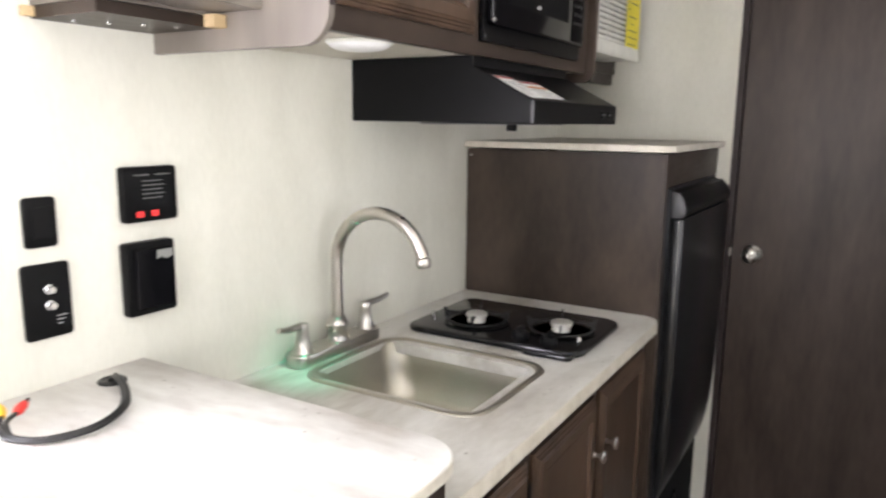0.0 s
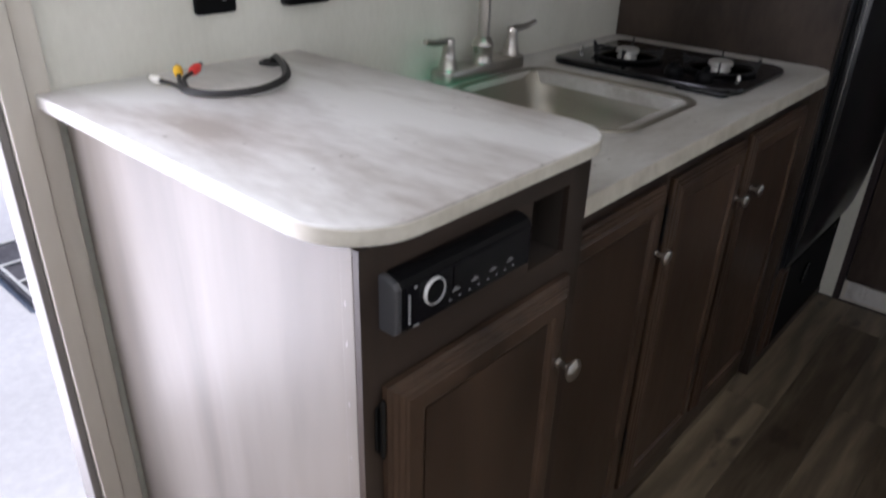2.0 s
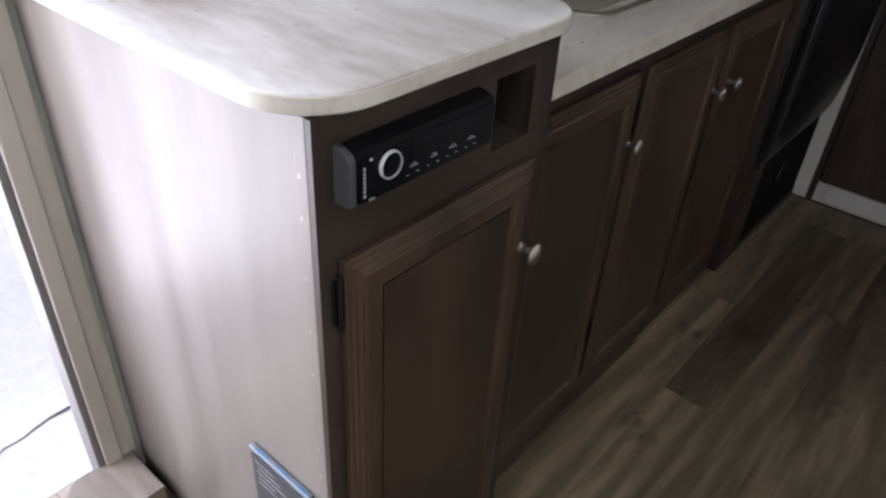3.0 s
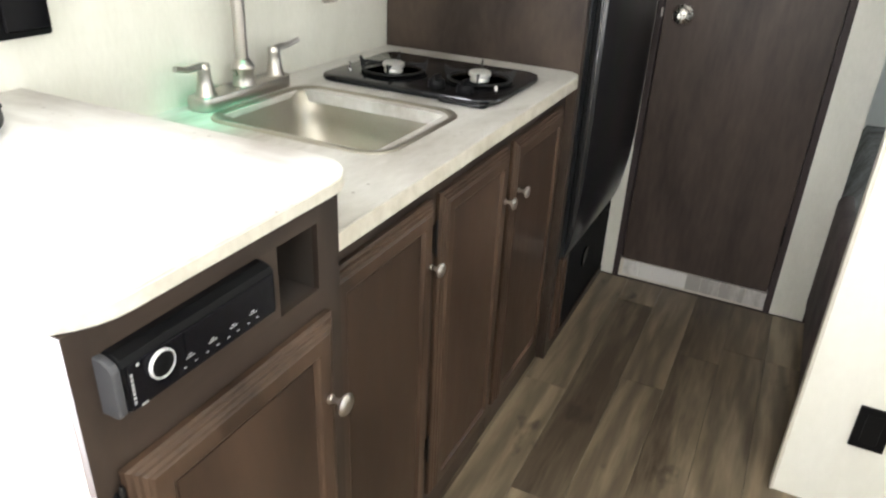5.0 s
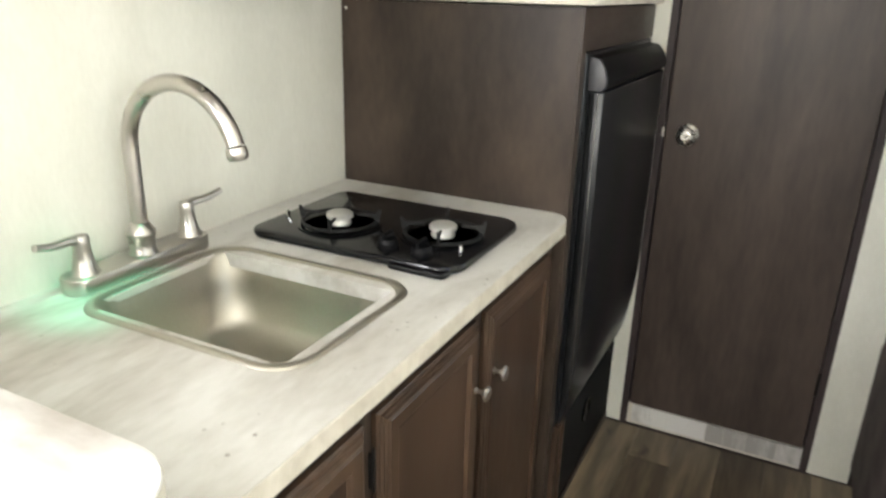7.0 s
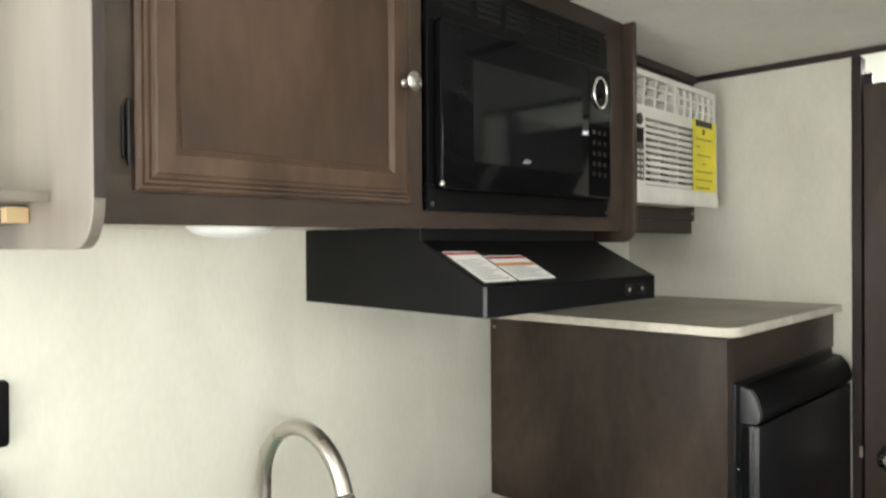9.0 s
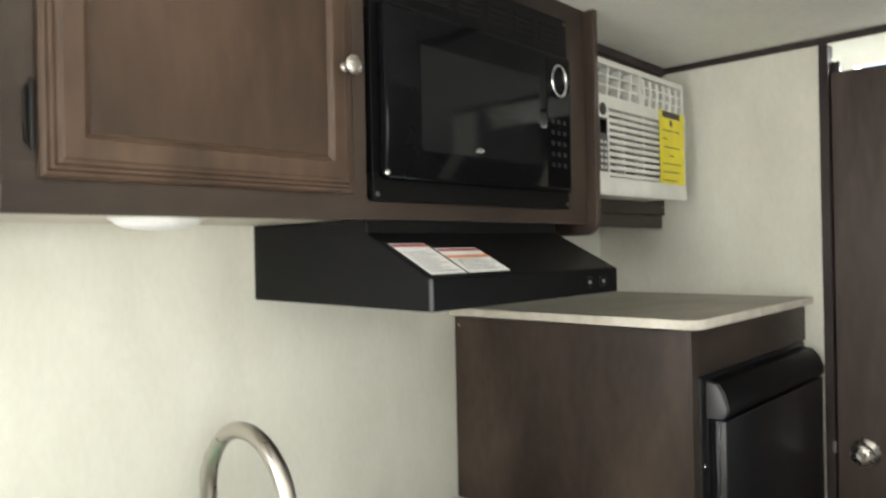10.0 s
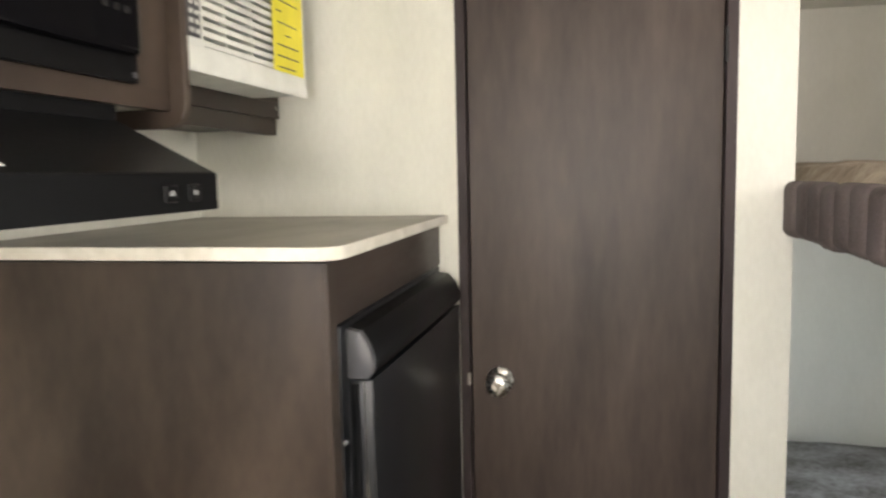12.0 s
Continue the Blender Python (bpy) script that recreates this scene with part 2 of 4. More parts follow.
# near-black: painted shade of slots and grille, and the furnace cover's own black
VENTDARK = plain("vent_shade_matt_black", (0.012, 0.012, 0.012), 0.8, spec=0.1)
YELLOW = plain("yellow_paper", (0.83, 0.72, 0.03), 0.5)
PAPER = plain("white_paper", (0.80, 0.80, 0.79), 0.5)
INK = plain("grey_print", (0.40, 0.40, 0.40), 0.5)
INK_D = plain("faint_grey_print", (0.13, 0.13, 0.13), 0.5)
INK_K = plain("black_print", (0.03, 0.03, 0.03), 0.5)
REDPRINT = plain("red_print", (0.33, 0.025, 0.03), 0.5)
ORANGE = plain("orange_print", (0.75, 0.25, 0.06), 0.5)
LENS = plain("frosted_lens", (0.82, 0.82, 0.82), 0.35)
RED_LED = plain("red_indicator", (0.70, 0.02, 0.02), 0.3, emit=0.35)
KEYPRINT = plain("dim_key_print", (0.013, 0.013, 0.013), 0.4, spec=0.2)
RUBBER = plain("black_cable", (0.02, 0.02, 0.02), 0.45)
RED = plain("red_plug", (0.75, 0.05, 0.04), 0.4)
AMBER = plain("yellow_plug", (0.85, 0.50, 0.03), 0.4)
CREAM = plain("white_plug", (0.75, 0.73, 0.66), 0.4)
PINE = surface("raw_pine", (0.50, 0.36, 0.19), (0.68, 0.52, 0.31), 0.6, (1, 0.3, 1), 20, 120, 0.1)
BLUE = plain("blue_plastic", (0.10, 0.22, 0.38), 0.35)
RIMBLUE = plain("pale_blue_plastic", (0.22, 0.26, 0.31), 0.25)
FABRIC = surface("bunk_fabric", (0.058, 0.044, 0.041), (0.150, 0.120, 0.113), 0.85, (1, 1, 1), 11, 220, 0.4, fine=0.4)
MATTRESS = surface("patterned_ticking", (0.10, 0.088, 0.082), (0.34, 0.34, 0.345), 0.8, (1, 1, 1), 9, 60, 0.3, fine=0.35)
TICKING = surface("tan_patterned_ticking", (0.17, 0.125, 0.095), (0.46, 0.39, 0.31), 0.8, (1, 1, 1), 12, 70, 0.3, fine=0.35)
CONCRETE = surface("pale_concrete", (0.64, 0.64, 0.64), (0.80, 0.80, 0.79), 0.75, (1, 1, 1), 1.2, 30, 0.3, fine=0.4)
CRACK = plain("concrete_crack", (0.09, 0.085, 0.08), 0.9)
GRITTY = surface("scuffed_dark_metal", (0.035, 0.033, 0.040), (0.13, 0.125, 0.14), 0.6, (1, 1, 1), 7, 60, 0.1, fine=0.3, knee=(0.40, 0.75))
SIDING = plain("white_siding", (0.75, 0.75, 0.74), 0.4)


# ---- mesh helpers ----
origin = {}


def thing(name, at, label, category, group="", kind=""):
    """An Empty at the base of a thing, under which its parts hang."""
    e = new(name)
    e.location = at
    e.empty_display_size = 0.05
    origin[e] = Vector(at)
    return tagged(e, label, category, group, kind)


def part(name, bm, material, parent=None, label=""):
    """Link a bmesh, given in world metres, as one mesh object under a thing or a part."""
    o = origin.get(parent, Vector((0, 0, 0)))
    bmesh.ops.recalc_face_normals(bm, faces=bm.faces[:])
    bmesh.ops.translate(bm, verts=bm.verts[:], vec=-o)
    me = bpy.data.meshes.new(name)
    bm.to_mesh(me)
    bm.free()
    me.materials.append(material)
    ob = new(name, me)
    origin[ob] = o
    if parent:
        ob.parent = parent
    if label:
        ob["label"] = label
    return ob


def smooth(ob, angle=40):
    for p in ob.data.polygons:
        p.use_smooth = True
    ob.data.set_sharp_from_angle(angle=radians(angle))
    return ob


def structure(name, bm, material, label, category):
    return tagged(part(name, bm, material), label, category, kind="structure")


def block(x0, x1, y0, y1, z0, z1, bevel=0.0, bm=None, segments=2):
    """A box between two corners, with eased edges; added to bm where one is given."""
    one = bmesh.new()
    bmesh.ops.create_cube(one, size=1.0)
    for v in one.verts:
        v.co = ((x0 + x1) / 2 + v.co.x * (x1 - x0), (y0 + y1) / 2 + v.co.y * (y1 - y0), (z0 + z1) / 2 + v.co.z * (z1 - z0))
    if bevel:
        bmesh.ops.bevel(one, geom=one.edges[:], offset=bevel, segments=segments, affect="EDGES", profile=0.5)
    return one if bm is None else merge(bm, one)


def merge(bm, one):
    me = bpy.data.meshes.new("joined")
    one.to_mesh(me)
    one.free()
    bm.from_mesh(me)
    bpy.data.meshes.remove(me)
    return bm


def prism(poly, axis, a, b, bevel=0.0, bm=None):
    """A closed outline pushed along an axis: x takes (y, z), y takes (x, z), z takes (x, y)."""
    one = bmesh.new()

    def at(p, h):
        return {"x": (h, p[0], p[1]), "y": (p[0], h, p[1]), "z": (p[0], p[1], h)}[axis]
    lo = [one.verts.new(at(p, a)) for p in poly]
    hi = [one.verts.new(at(p, b)) for p in poly]
    caps = [one.faces.new(lo), one.faces.new(hi)]
    for i in range(len(poly)):
        j = (i + 1) % len(poly)
        one.faces.new((lo[i], lo[j], hi[j], hi[i]))
    if bevel:
        bmesh.ops.recalc_face_normals(one, faces=one.faces[:])
        edges = {e for f in caps for e in f.edges}
        bmesh.ops.bevel(one, geom=list(edges), offset=bevel, segments=2, affect="EDGES", profile=0.5)
    return one if bm is None else merge(bm, one)


def outline(x0, x1, y0, y1, r, steps=6):
    """A rectangle with rounded corners; r is one radius or four: (x0,y0), (x1,y0), (x1,y1), (x0,y1)."""
    rs = (r,) * 4 if isinstance(r, (int, float)) else r
    pts = []
    for (cx, cy, sx, sy, start), q in zip(((x0, y0, 1, 1, 180), (x1, y0, -1, 1, 270), (x1, y1, -1, -1, 0), (x0, y1, 1, -1, 90)), rs):
        if q <= 0:
            pts.append((cx, cy))
            continue
        for k in range(steps + 1):
            a = radians(start + 90 * k / steps)
            pts.append((cx + sx * q + q * math.cos(a), cy + sy * q + q * math.sin(a)))
    return pts


def lathe(profile, centre, axis="z", steps=20, bm=None, lean=None):
    """A profile of (radius, height) turned about an axis through centre."""
    one = bmesh.new()
    rings = []
    for r, h in profile:
        rings.append([one.verts.new((r * math.cos(2 * math.pi * k / steps), r * math.sin(2 * math.pi * k / steps), h)) for k in range(steps)])
    for a, b in zip(rings, rings[1:]):
        for k in range(steps):
            one.faces.new((a[k], a[(k + 1) % steps], b[(k + 1) % steps], b[k]))
    one.faces.new(rings[0][::-1])
    one.faces.new(rings[-1])
    turn = {"z": Matrix(), "x": pose(0, 0, 0, 0, 90, 0), "y": pose(0, 0, 0, -90, 0, 0)}[axis]
    if lean is not None:
        turn = lean @ turn
    bmesh.ops.transform(one, matrix=Matrix.Translation(centre) @ turn, verts=one.verts[:])
    return one if bm is None else merge(bm, one)


def tube(points, radius, steps=12, bm=None):
    """A round bar along points; radius may be one number or one for each point."""
    one = bmesh.new()
    ps = [Vector(p) for p in points]
    rs = [radius] * len(ps) if isinstance(radius, (int, float)) else radius
    up = Vector((0.13, 0.21, 0.97)).normalized()
    rings = []
    side = None
    for i, p in enumerate(ps):
        d = (ps[min(i + 1, len(ps) - 1)] - ps[max(i - 1, 0)]).normalized()
        if side is None:
            side = d.cross(up if abs(d.dot(up)) < 0.95 else Vector((1, 0, 0))).normalized()
        side = (side - d * side.dot(d)).normalized()
        other = d.cross(side)
        rings.append([one.verts.new(p + rs[i] * (math.cos(2 * math.pi * k / steps) * side + math.sin(2 * math.pi * k / steps) * other)) for k in range(steps)])
    for a, b in zip(rings, rings[1:]):
        for k in range(steps):
            one.faces.new((a[k], a[(k + 1) % steps], b[(k + 1) % steps], b[k]))
    one.faces.new(rings[0][::-1])
    one.faces.new(rings[-1])
    return one if bm is None else merge(bm, one)


def spline(points, n=8):
    """A smooth run of points through the given ones."""
    p = [Vector(q) for q in points]
    p = [2 * p[0] - p[1]] + p + [2 * p[-1] - p[-2]]
    out = []
    for i in range(1, len(p) - 2):
        for k in range(n):
            t = k / n
            out.append(0.5 * (2 * p[i] + (p[i + 1] - p[i - 1]) * t + (2 * p[i - 1] - 5 * p[i] + 4 * p[i + 1] - p[i + 2]) * t * t
                              + (3 * p[i] - p[i - 1] - 3 * p[i + 1] + p[i + 2]) * t ** 3))
    return out + [p[-2]]


def loft(loops):
    """Skin over loops of equal length; the last one is closed."""
    bm = bmesh.new()
    rings = [[bm.verts.new(p) for p in loop] for loop in loops]
    n = len(rings[0])
    for a, b in zip(rings, rings[1:]):
        for k in range(n):
            bm.faces.new((a[k], a[(k + 1) % n], b[(k + 1) % n], b[k]))
    bm.faces.new(rings[-1])
    return bm


def panel_door(x, y0, y1, z0, z1, thick=0.019, rail=0.043):
    """A cabinet door that faces +x: three-stepped outer moulding, flat rails, an ogee and a sunk panel."""
    bm = bmesh.new()
    f = min(1.0, rail / 0.043)
    steps = [(0.0, 0.0), (0.0, thick * 0.40), (0.003 * f, thick * 0.50), (0.0065 * f, thick * 0.53), (0.0085 * f, thick * 0.70), (0.012 * f, thick * 0.73), (0.0145 * f, thick * 0.90), (0.018 * f, thick * 0.93),
             (0.0205 * f, thick), (rail - 0.002, thick), (rail - 0.0005, thick - 0.0006), (rail + 0.002, thick - 0.0035), (rail + 0.0055, thick - 0.0060), (rail + 0.006, thick - 0.0068), (rail + 0.009, thick - 0.0068)]
    loops = []
    for inset, h in steps:
        loops.append([bm.verts.new((x + h, yy, zz)) for yy, zz in
                      ((y0 + inset, z0 + inset), (y1 - inset, z0 + inset), (y1 - inset, z1 - inset), (y0 + inset, z1 - inset))])
    for a, b in zip(loops, loops[1:]):
        for k in range(4):
            bm.faces.new((a[k], a[(k + 1) % 4], b[(k + 1) % 4], b[k]))
    bm.faces.new(loops[-1])
    bm.faces.new(loops[0][::-1])
    return bm


def sunk_panel(parent, x, y0, y1, z0, z1, thick=0.019, rail=0.043):
    """The loose centre panel in a door's frame, with a fine gap all round."""
    a, i = x + thick - 0.0067, rail + 0.0072
    return part("panel", block(a, a + 0.0014, y0 + i, y1 - i, z0 + i, z1 - i, 0.0006), WOOD_DOOR, parent)


def knob(parent, x, y, z, big=1.0):
    """A round nickel cabinet knob on a short stem, facing +x."""
    p = [(0.0065, 0), (0.0065, 0.002), (0.0038, 0.004), (0.0038, 0.012), (0.008, 0.016), (0.0135, 0.020), (0.0145, 0.0225), (0.0125, 0.025), (0.005, 0.0265)]
    return smooth(part("knob", lathe([(r * big, h * big) for r, h in p], (x, y, z), "x", 18), NICKEL, parent, "brushed nickel round knob"), 50)


def hinge(parent, x, y, z, length=0.075):
    """A small black leaf hinge: a pin with ball ends and a slim rounded leaf."""
    bm = tube([(x, y, z - length / 2), (x, y, z - length / 2 + 0.006), (x, y, z + length / 2 - 0.006), (x, y, z + length / 2)], [0.0018, 0.0030, 0.0030, 0.0018], 8)
    prism(outline(y - 0.0065, y, z - length / 2 + 0.008, z + length / 2 - 0.008, 0.004, 3), "x", x - 0.005, x - 0.0025, 0, bm)
    return part("hinge", bm, IRON, parent, "black metal hinge")


# ---- structure ----
CEIL_Z, BATH_Y, EAST_X, SOUTH_Y, NORTH_Y = 1.985, 2.676, 2.15, -1.50, 3.93

bm = block(-0.035, 0, 0.405, NORTH_Y + 0.05, -0.10, CEIL_Z)
block(-0.035, 0, SOUTH_Y - 0.05, -0.30, -0.10, CEIL_Z, 0, bm)
block(-0.035, 0, -0.30, 0.405, 1.86, CEIL_Z, 0, bm)
structure("wall_west", bm, WALL, "off-white linen-textured kitchen wall board", "wall")

bm = block(0, 0.622, BATH_Y, BATH_Y + 0.035, 0, CEIL_Z)
block(1.191, 1.302, BATH_Y, BATH_Y + 0.035, 0, CEIL_Z, 0, bm)
block(1.267, 1.302, BATH_Y + 0.035, NORTH_Y, 0, CEIL_Z, 0, bm)
structure("wall_north", bm, WALL, "off-white wall board round the bathroom door", "wall")
structure("wall_end", block(0, EAST_X, NORTH_Y, NORTH_Y + 0.05, 0, CEIL_Z), WALL_W, "pale end wall behind the bunks", "wall")

bm = block(EAST_X, EAST_X + 0.05, SOUTH_Y - 0.05, -0.20, -0.1, CEIL_Z)
block(EAST_X, EAST_X + 0.05, 0.90, 1.88, -0.1, CEIL_Z, 0, bm)
block(EAST_X, EAST_X + 0.05, 1.88, 2.53, -0.1, 1.57, 0, bm)
block(EAST_X, EAST_X + 0.05, 1.88, 2.53, 1.83, CEIL_Z, 0, bm)
block(EAST_X, EAST_X + 0.05, 3.27, NORTH_Y + 0.05, -0.1, CEIL_Z, 0, bm)
block(EAST_X, EAST_X + 0.05, -0.20, 0.90, -0.1, 1.15, 0, bm)
block(EAST_X, EAST_X + 0.05, -0.20, 0.90, 1.69, CEIL_Z, 0, bm)
block(EAST_X, EAST_X + 0.05, 2.53, 3.27, -0.1, 0.80, 0, bm)
block(EAST_X, EAST_X + 0.05, 2.53, 3.27, 1.15, CEIL_Z, 0, bm)
structure("wall_east", bm, WALL, "pale side wall with a window opening", "wall")
bm = block(0, EAST_X, SOUTH_Y - 0.05, SOUTH_Y, -0.1, 1.05)
block(0, EAST_X, SOUTH_Y - 0.05, SOUTH_Y, 1.65, CEIL_Z, 0, bm)
block(0, 0.38, SOUTH_Y - 0.05, SOUTH_Y, 1.05, 1.65, 0, bm)
block(1.52, EAST_X, SOUTH_Y - 0.05, SOUTH_Y, 1.05, 1.65, 0, bm)
structure("wall_south", bm, WALL, "pale end wall with a window opening", "wall")

# the front hole lets in the added overhead fill; no vent is seen
bm = block(-0.06, EAST_X + 0.05, SOUTH_Y - 0.05, -0.49, CEIL_Z, CEIL_Z + 0.04)
block(-0.06, EAST_X + 0.05, -0.11, 3.06, CEIL_Z, CEIL_Z + 0.04, 0, bm)
block(-0.06, 1.01, -0.49, -0.11, CEIL_Z, CEIL_Z + 0.04, 0, bm)
block(1.39, EAST_X + 0.05, -0.49, -0.11, CEIL_Z, CEIL_Z + 0.04, 0, bm)
block(-0.06, EAST_X + 0.05, 3.44, NORTH_Y + 0.05, CEIL_Z, CEIL_Z + 0.04, 0, bm)
block(-0.06, 0.61, 3.06, 3.44, CEIL_Z, CEIL_Z + 0.04, 0, bm)
block(0.99, EAST_X + 0.05, 3.06, 3.44, CEIL_Z, CEIL_Z + 0.04, 0, bm)
structure("ceiling", bm, CEIL, "off-white textured ceiling board", "ceiling")
structure("trim_ceiling_batten", block(0.0, EAST_X, 1.806, 1.846, CEIL_Z - 0.007, CEIL_Z, 0.002), TRIM_D, "dark brown ceiling joint batten", "trim")
structure("trim_bath_cornice", block(0.213, 1.302, BATH_Y - 0.012, BATH_Y, CEIL_Z - 0.016, CEIL_Z, 0.002), TRIM_D, "dark brown strip along the ceiling", "trim")
structure("trim_ac_cornice", block(0.2125, 0.226, 2.084, BATH_Y - 0.012, CEIL_Z - 0.022, CEIL_Z, 0.002), TRIM_D, "dark brown strip along the ceiling", "trim")

bm = block(-0.035, 0, SOUTH_Y - 0.05, -0.2995, -0.55, -0.1005)
block(-0.035, 0, 0.4045, NORTH_Y + 0.05, -0.55, -0.1005, 0, bm)
block(-0.035, 0, -0.2995, 0.4045, -0.55, -0.021, 0, bm)
block(EAST_X, EAST_X + 0.05, SOUTH_Y - 0.05, NORTH_Y + 0.05, -0.55, -0.1005, 0, bm)
block(0, EAST_X, SOUTH_Y - 0.05, SOUTH_Y, -0.55, -0.1005, 0, bm)
block(0, EAST_X, NORTH_Y, NORTH_Y + 0.05, -0.55, -0.0005, 0, bm)
structure("wall_skirt", bm, SIDING, "plain white skirt below the floor", "wall")

# partition beside the aisle, with its edge moulding
structure("wall_partition", block(1.270, EAST_X, 1.765, 1.795, 0, CEIL_Z), WALL_W, "white partition wall beside the aisle", "wall")
structure("trim_partition", block(1.262, 1.270, 1.760, 1.800, 0, CEIL_Z, 0.002), TRIM_L, "cream edge strip on the partition", "trim")

# floor under its planks
floor = structure("floor", block(-0.06, EAST_X, SOUTH_Y, NORTH_Y, -0.10, -0.004), TRIM_D, "grey-brown wood-look plank floor", "floor")

# entry doorway
door_1 = thing("door_1", (0, 0.05, 0), "open entry doorway with cream casing strips", "doorway", kind="structure")
part("casing", block(0.0, 0.012, 0.405, 0.436, 0.02, 1.90, 0.002), TRIM_L, door_1)
part("casing", block(0.0, 0.007, 0.437, 0.468, 0.02, 1.90, 0.0015), TRIM_L, door_1)
part("jamb", block(-0.045, 0.004, 0.392, 0.4045, -0.02, 1.86, 0.002), JAMB, door_1, "grey metal door jamb")
part("jamb", block(-0.045, 0.004, -0.2995, -0.287, -0.02, 1.86, 0.002), JAMB, door_1, "grey metal door jamb")
part("head", block(-0.045, 0.012, -0.287, 0.392, 1.845, 1.8595, 0.002), JAMB, door_1)
part("casing", block(0.0, 0.012, -0.335, -0.300, 0.02, 1.90, 0.002), TRIM_L, door_1)
part("casing", block(0.0, 0.012, -0.300, 0.405, 1.86, 1.90, 0.002), TRIM_L, door_1)
part("threshold", block(-0.045, 0.03, -0.287, 0.392, -0.02, 0.016, 0.004), JAMB, door_1, "worn metal threshold")


def window(name, axis, at, a0, a1, z0, z1):
    w = thing(name, (at, (a0 + a1) / 2, z0) if axis == "x" else ((a0 + a1) / 2, at, z0), "unseen plain black-framed trailer window", "window", kind="structure")

    def bar(p0, p1, q0, q1):
        return block(at - 0.012, at + 0.012, p0, p1, q0, q1, 0.002) if axis == "x" else block(p0, p1, at - 0.012, at + 0.012, q0, q1, 0.002)
    for b in ((a0, a1, z0, z0 + 0.03), (a0, a1, z1 - 0.03, z1), (a0, a0 + 0.03, z0 + 0.03, z1 - 0.03), (a1 - 0.03, a1, z0 + 0.03, z1 - 0.03)):
        part("window_frame", bar(*b), BLACK, w)


window("window_1", "x", EAST_X + 0.02, -0.20, 0.90, 1.15, 1.69)
window("window_2", "y", SOUTH_Y - 0.02, 0.38, 1.52, 1.05, 1.65)
# unseen openings added to house the bunk fill lamps
window("added_window_3", "x", EAST_X + 0.02, 2.53, 3.27, 0.80, 1.15)
window("added_window_4", "x", EAST_X + 0.02, 1.88, 2.53, 1.57, 1.83)

# bathroom door in its frame, open above
door_2 = thing("door_2", (0.92, BATH_Y, 0), "closed dark brown flush bathroom door", "door", kind="structure")
leaf = part("leaf", block(0.647, 1.167, BATH_Y + 0.004, BATH_Y + 0.034, 0.076, 1.897, 0.002), BATHDOOR, door_2)
part("frame", block(0.622, 0.6435, BATH_Y - 0.004, BATH_Y + 0.040, 0.0, CEIL_Z - 0.016, 0.002), TRIM_D, door_2)
part("frame", block(1.170, 1.192, BATH_Y - 0.004, BATH_Y + 0.040, 0.0, CEIL_Z - 0.016, 0.002), TRIM_D, door_2)
# unseen strips added behind the leaf to block bath light at its side gaps
for x0, x1 in ((0.6437, 0.660), (1.154, 1.1698)):
    part("door_stop", block(x0, x1, BATH_Y + 0.0345, BATH_Y + 0.044, 0.0745, 1.93), TRIM_D, door_2)
rose = [(0.031, 0), (0.031, 0.004), (0.026, 0.009), (0.014, 0.011), (0.011, 0.014), (0.011, 0.024), (0.020, 0.030), (0.026, 0.038), (0.027, 0.046), (0.023, 0.053), (0.012, 0.0555), (0.011, 0.053), (0.004, 0.053)]
smooth(part("knob", lathe(rose, (0.710, BATH_Y + 0.0045, 0.979), "y", 24, lean=pose(0, 0, 0, 0, 0, 180)), SATIN, door_2, "satin nickel round door knob"), 50)
part("latch", block(0.638, 0.6455, BATH_Y - 0.0065, BATH_Y + 0.003, 0.966, 0.994, 0.002), NICKEL, door_2)
for z in (0.30, 1.68):
    part("hinge", tube([(1.169, BATH_Y - 0.005, z - 0.035), (1.169, BATH_Y - 0.005, z + 0.035)], 0.004, 8), IRON, door_2)

# pale riser of the bathroom step
riser = structure("trim_riser", block(0.640, 1.178, BATH_Y + 0.006, BATH_Y + 0.034, 0.0, 0.074), TRIM_L, "pale plank-faced riser under the bathroom door", "trim")
rng = random.Random(4)
xx = 0.658
while xx < 1.168:
    wd = min(rng.uniform(0.05, 0.09), 1.1705 - xx)
    part("plank", block(xx, xx + wd - 0.0012, BATH_Y - 0.001, BATH_Y + 0.006, 0.012, 0.0735, 0.001), PLANK_L, riser)
    xx += wd


# ---- the raised counter by the entry door ----
pen = thing("base_cabinet", (0.32, 0.62, 0), "dark-stained cabinet with pale grey wood end panel and raised door", "cabinet")
PT, PU, FX, PY0, PY1 = 1.004, 0.983, 0.616, 0.475, 0.853
part("end_panel", block(0.013, FX - 0.008, PY0, PY0 + 0.008, 0.0, PU - 0.001), PANEL, pen, "weathered pale grey-brown wood end panel")
strip = part("corner_strip", block(FX - 0.026, FX - 0.0085, PY0 - 0.0035, PY0, 0.0, PU - 0.001, 0.001), PANEL, pen, "worn corner strip with staples")
rng = random.Random(7)
for k in range(15):
    z = 0.06 + k * 0.062 + rng.uniform(-0.012, 0.012)
    part("staple", block(FX - 0.0205, FX - 0.0198, PY0 - 0.0039, PY0 - 0.003, z, z + 0.005), NICKEL, strip)
# face frame with openings for radio, cubby and door
part("stile", block(FX - 0.008, FX, PY0 - 0.0035, 0.515, 0.0, PU - 0.001), WOOD_Z, pen)
part("stile", block(FX - 0.008, FX, 0.809, PY1, 0.0, PU - 0.001), WOOD_Z, pen)
part("stile", block(FX - 0.008, FX, 0.706, 0.734, 0.860, 0.950), WOOD_Z, pen)
part("rail", block(FX - 0.008, FX, 0.515, 0.809, 0.950, PU - 0.001), WOOD_Y, pen)
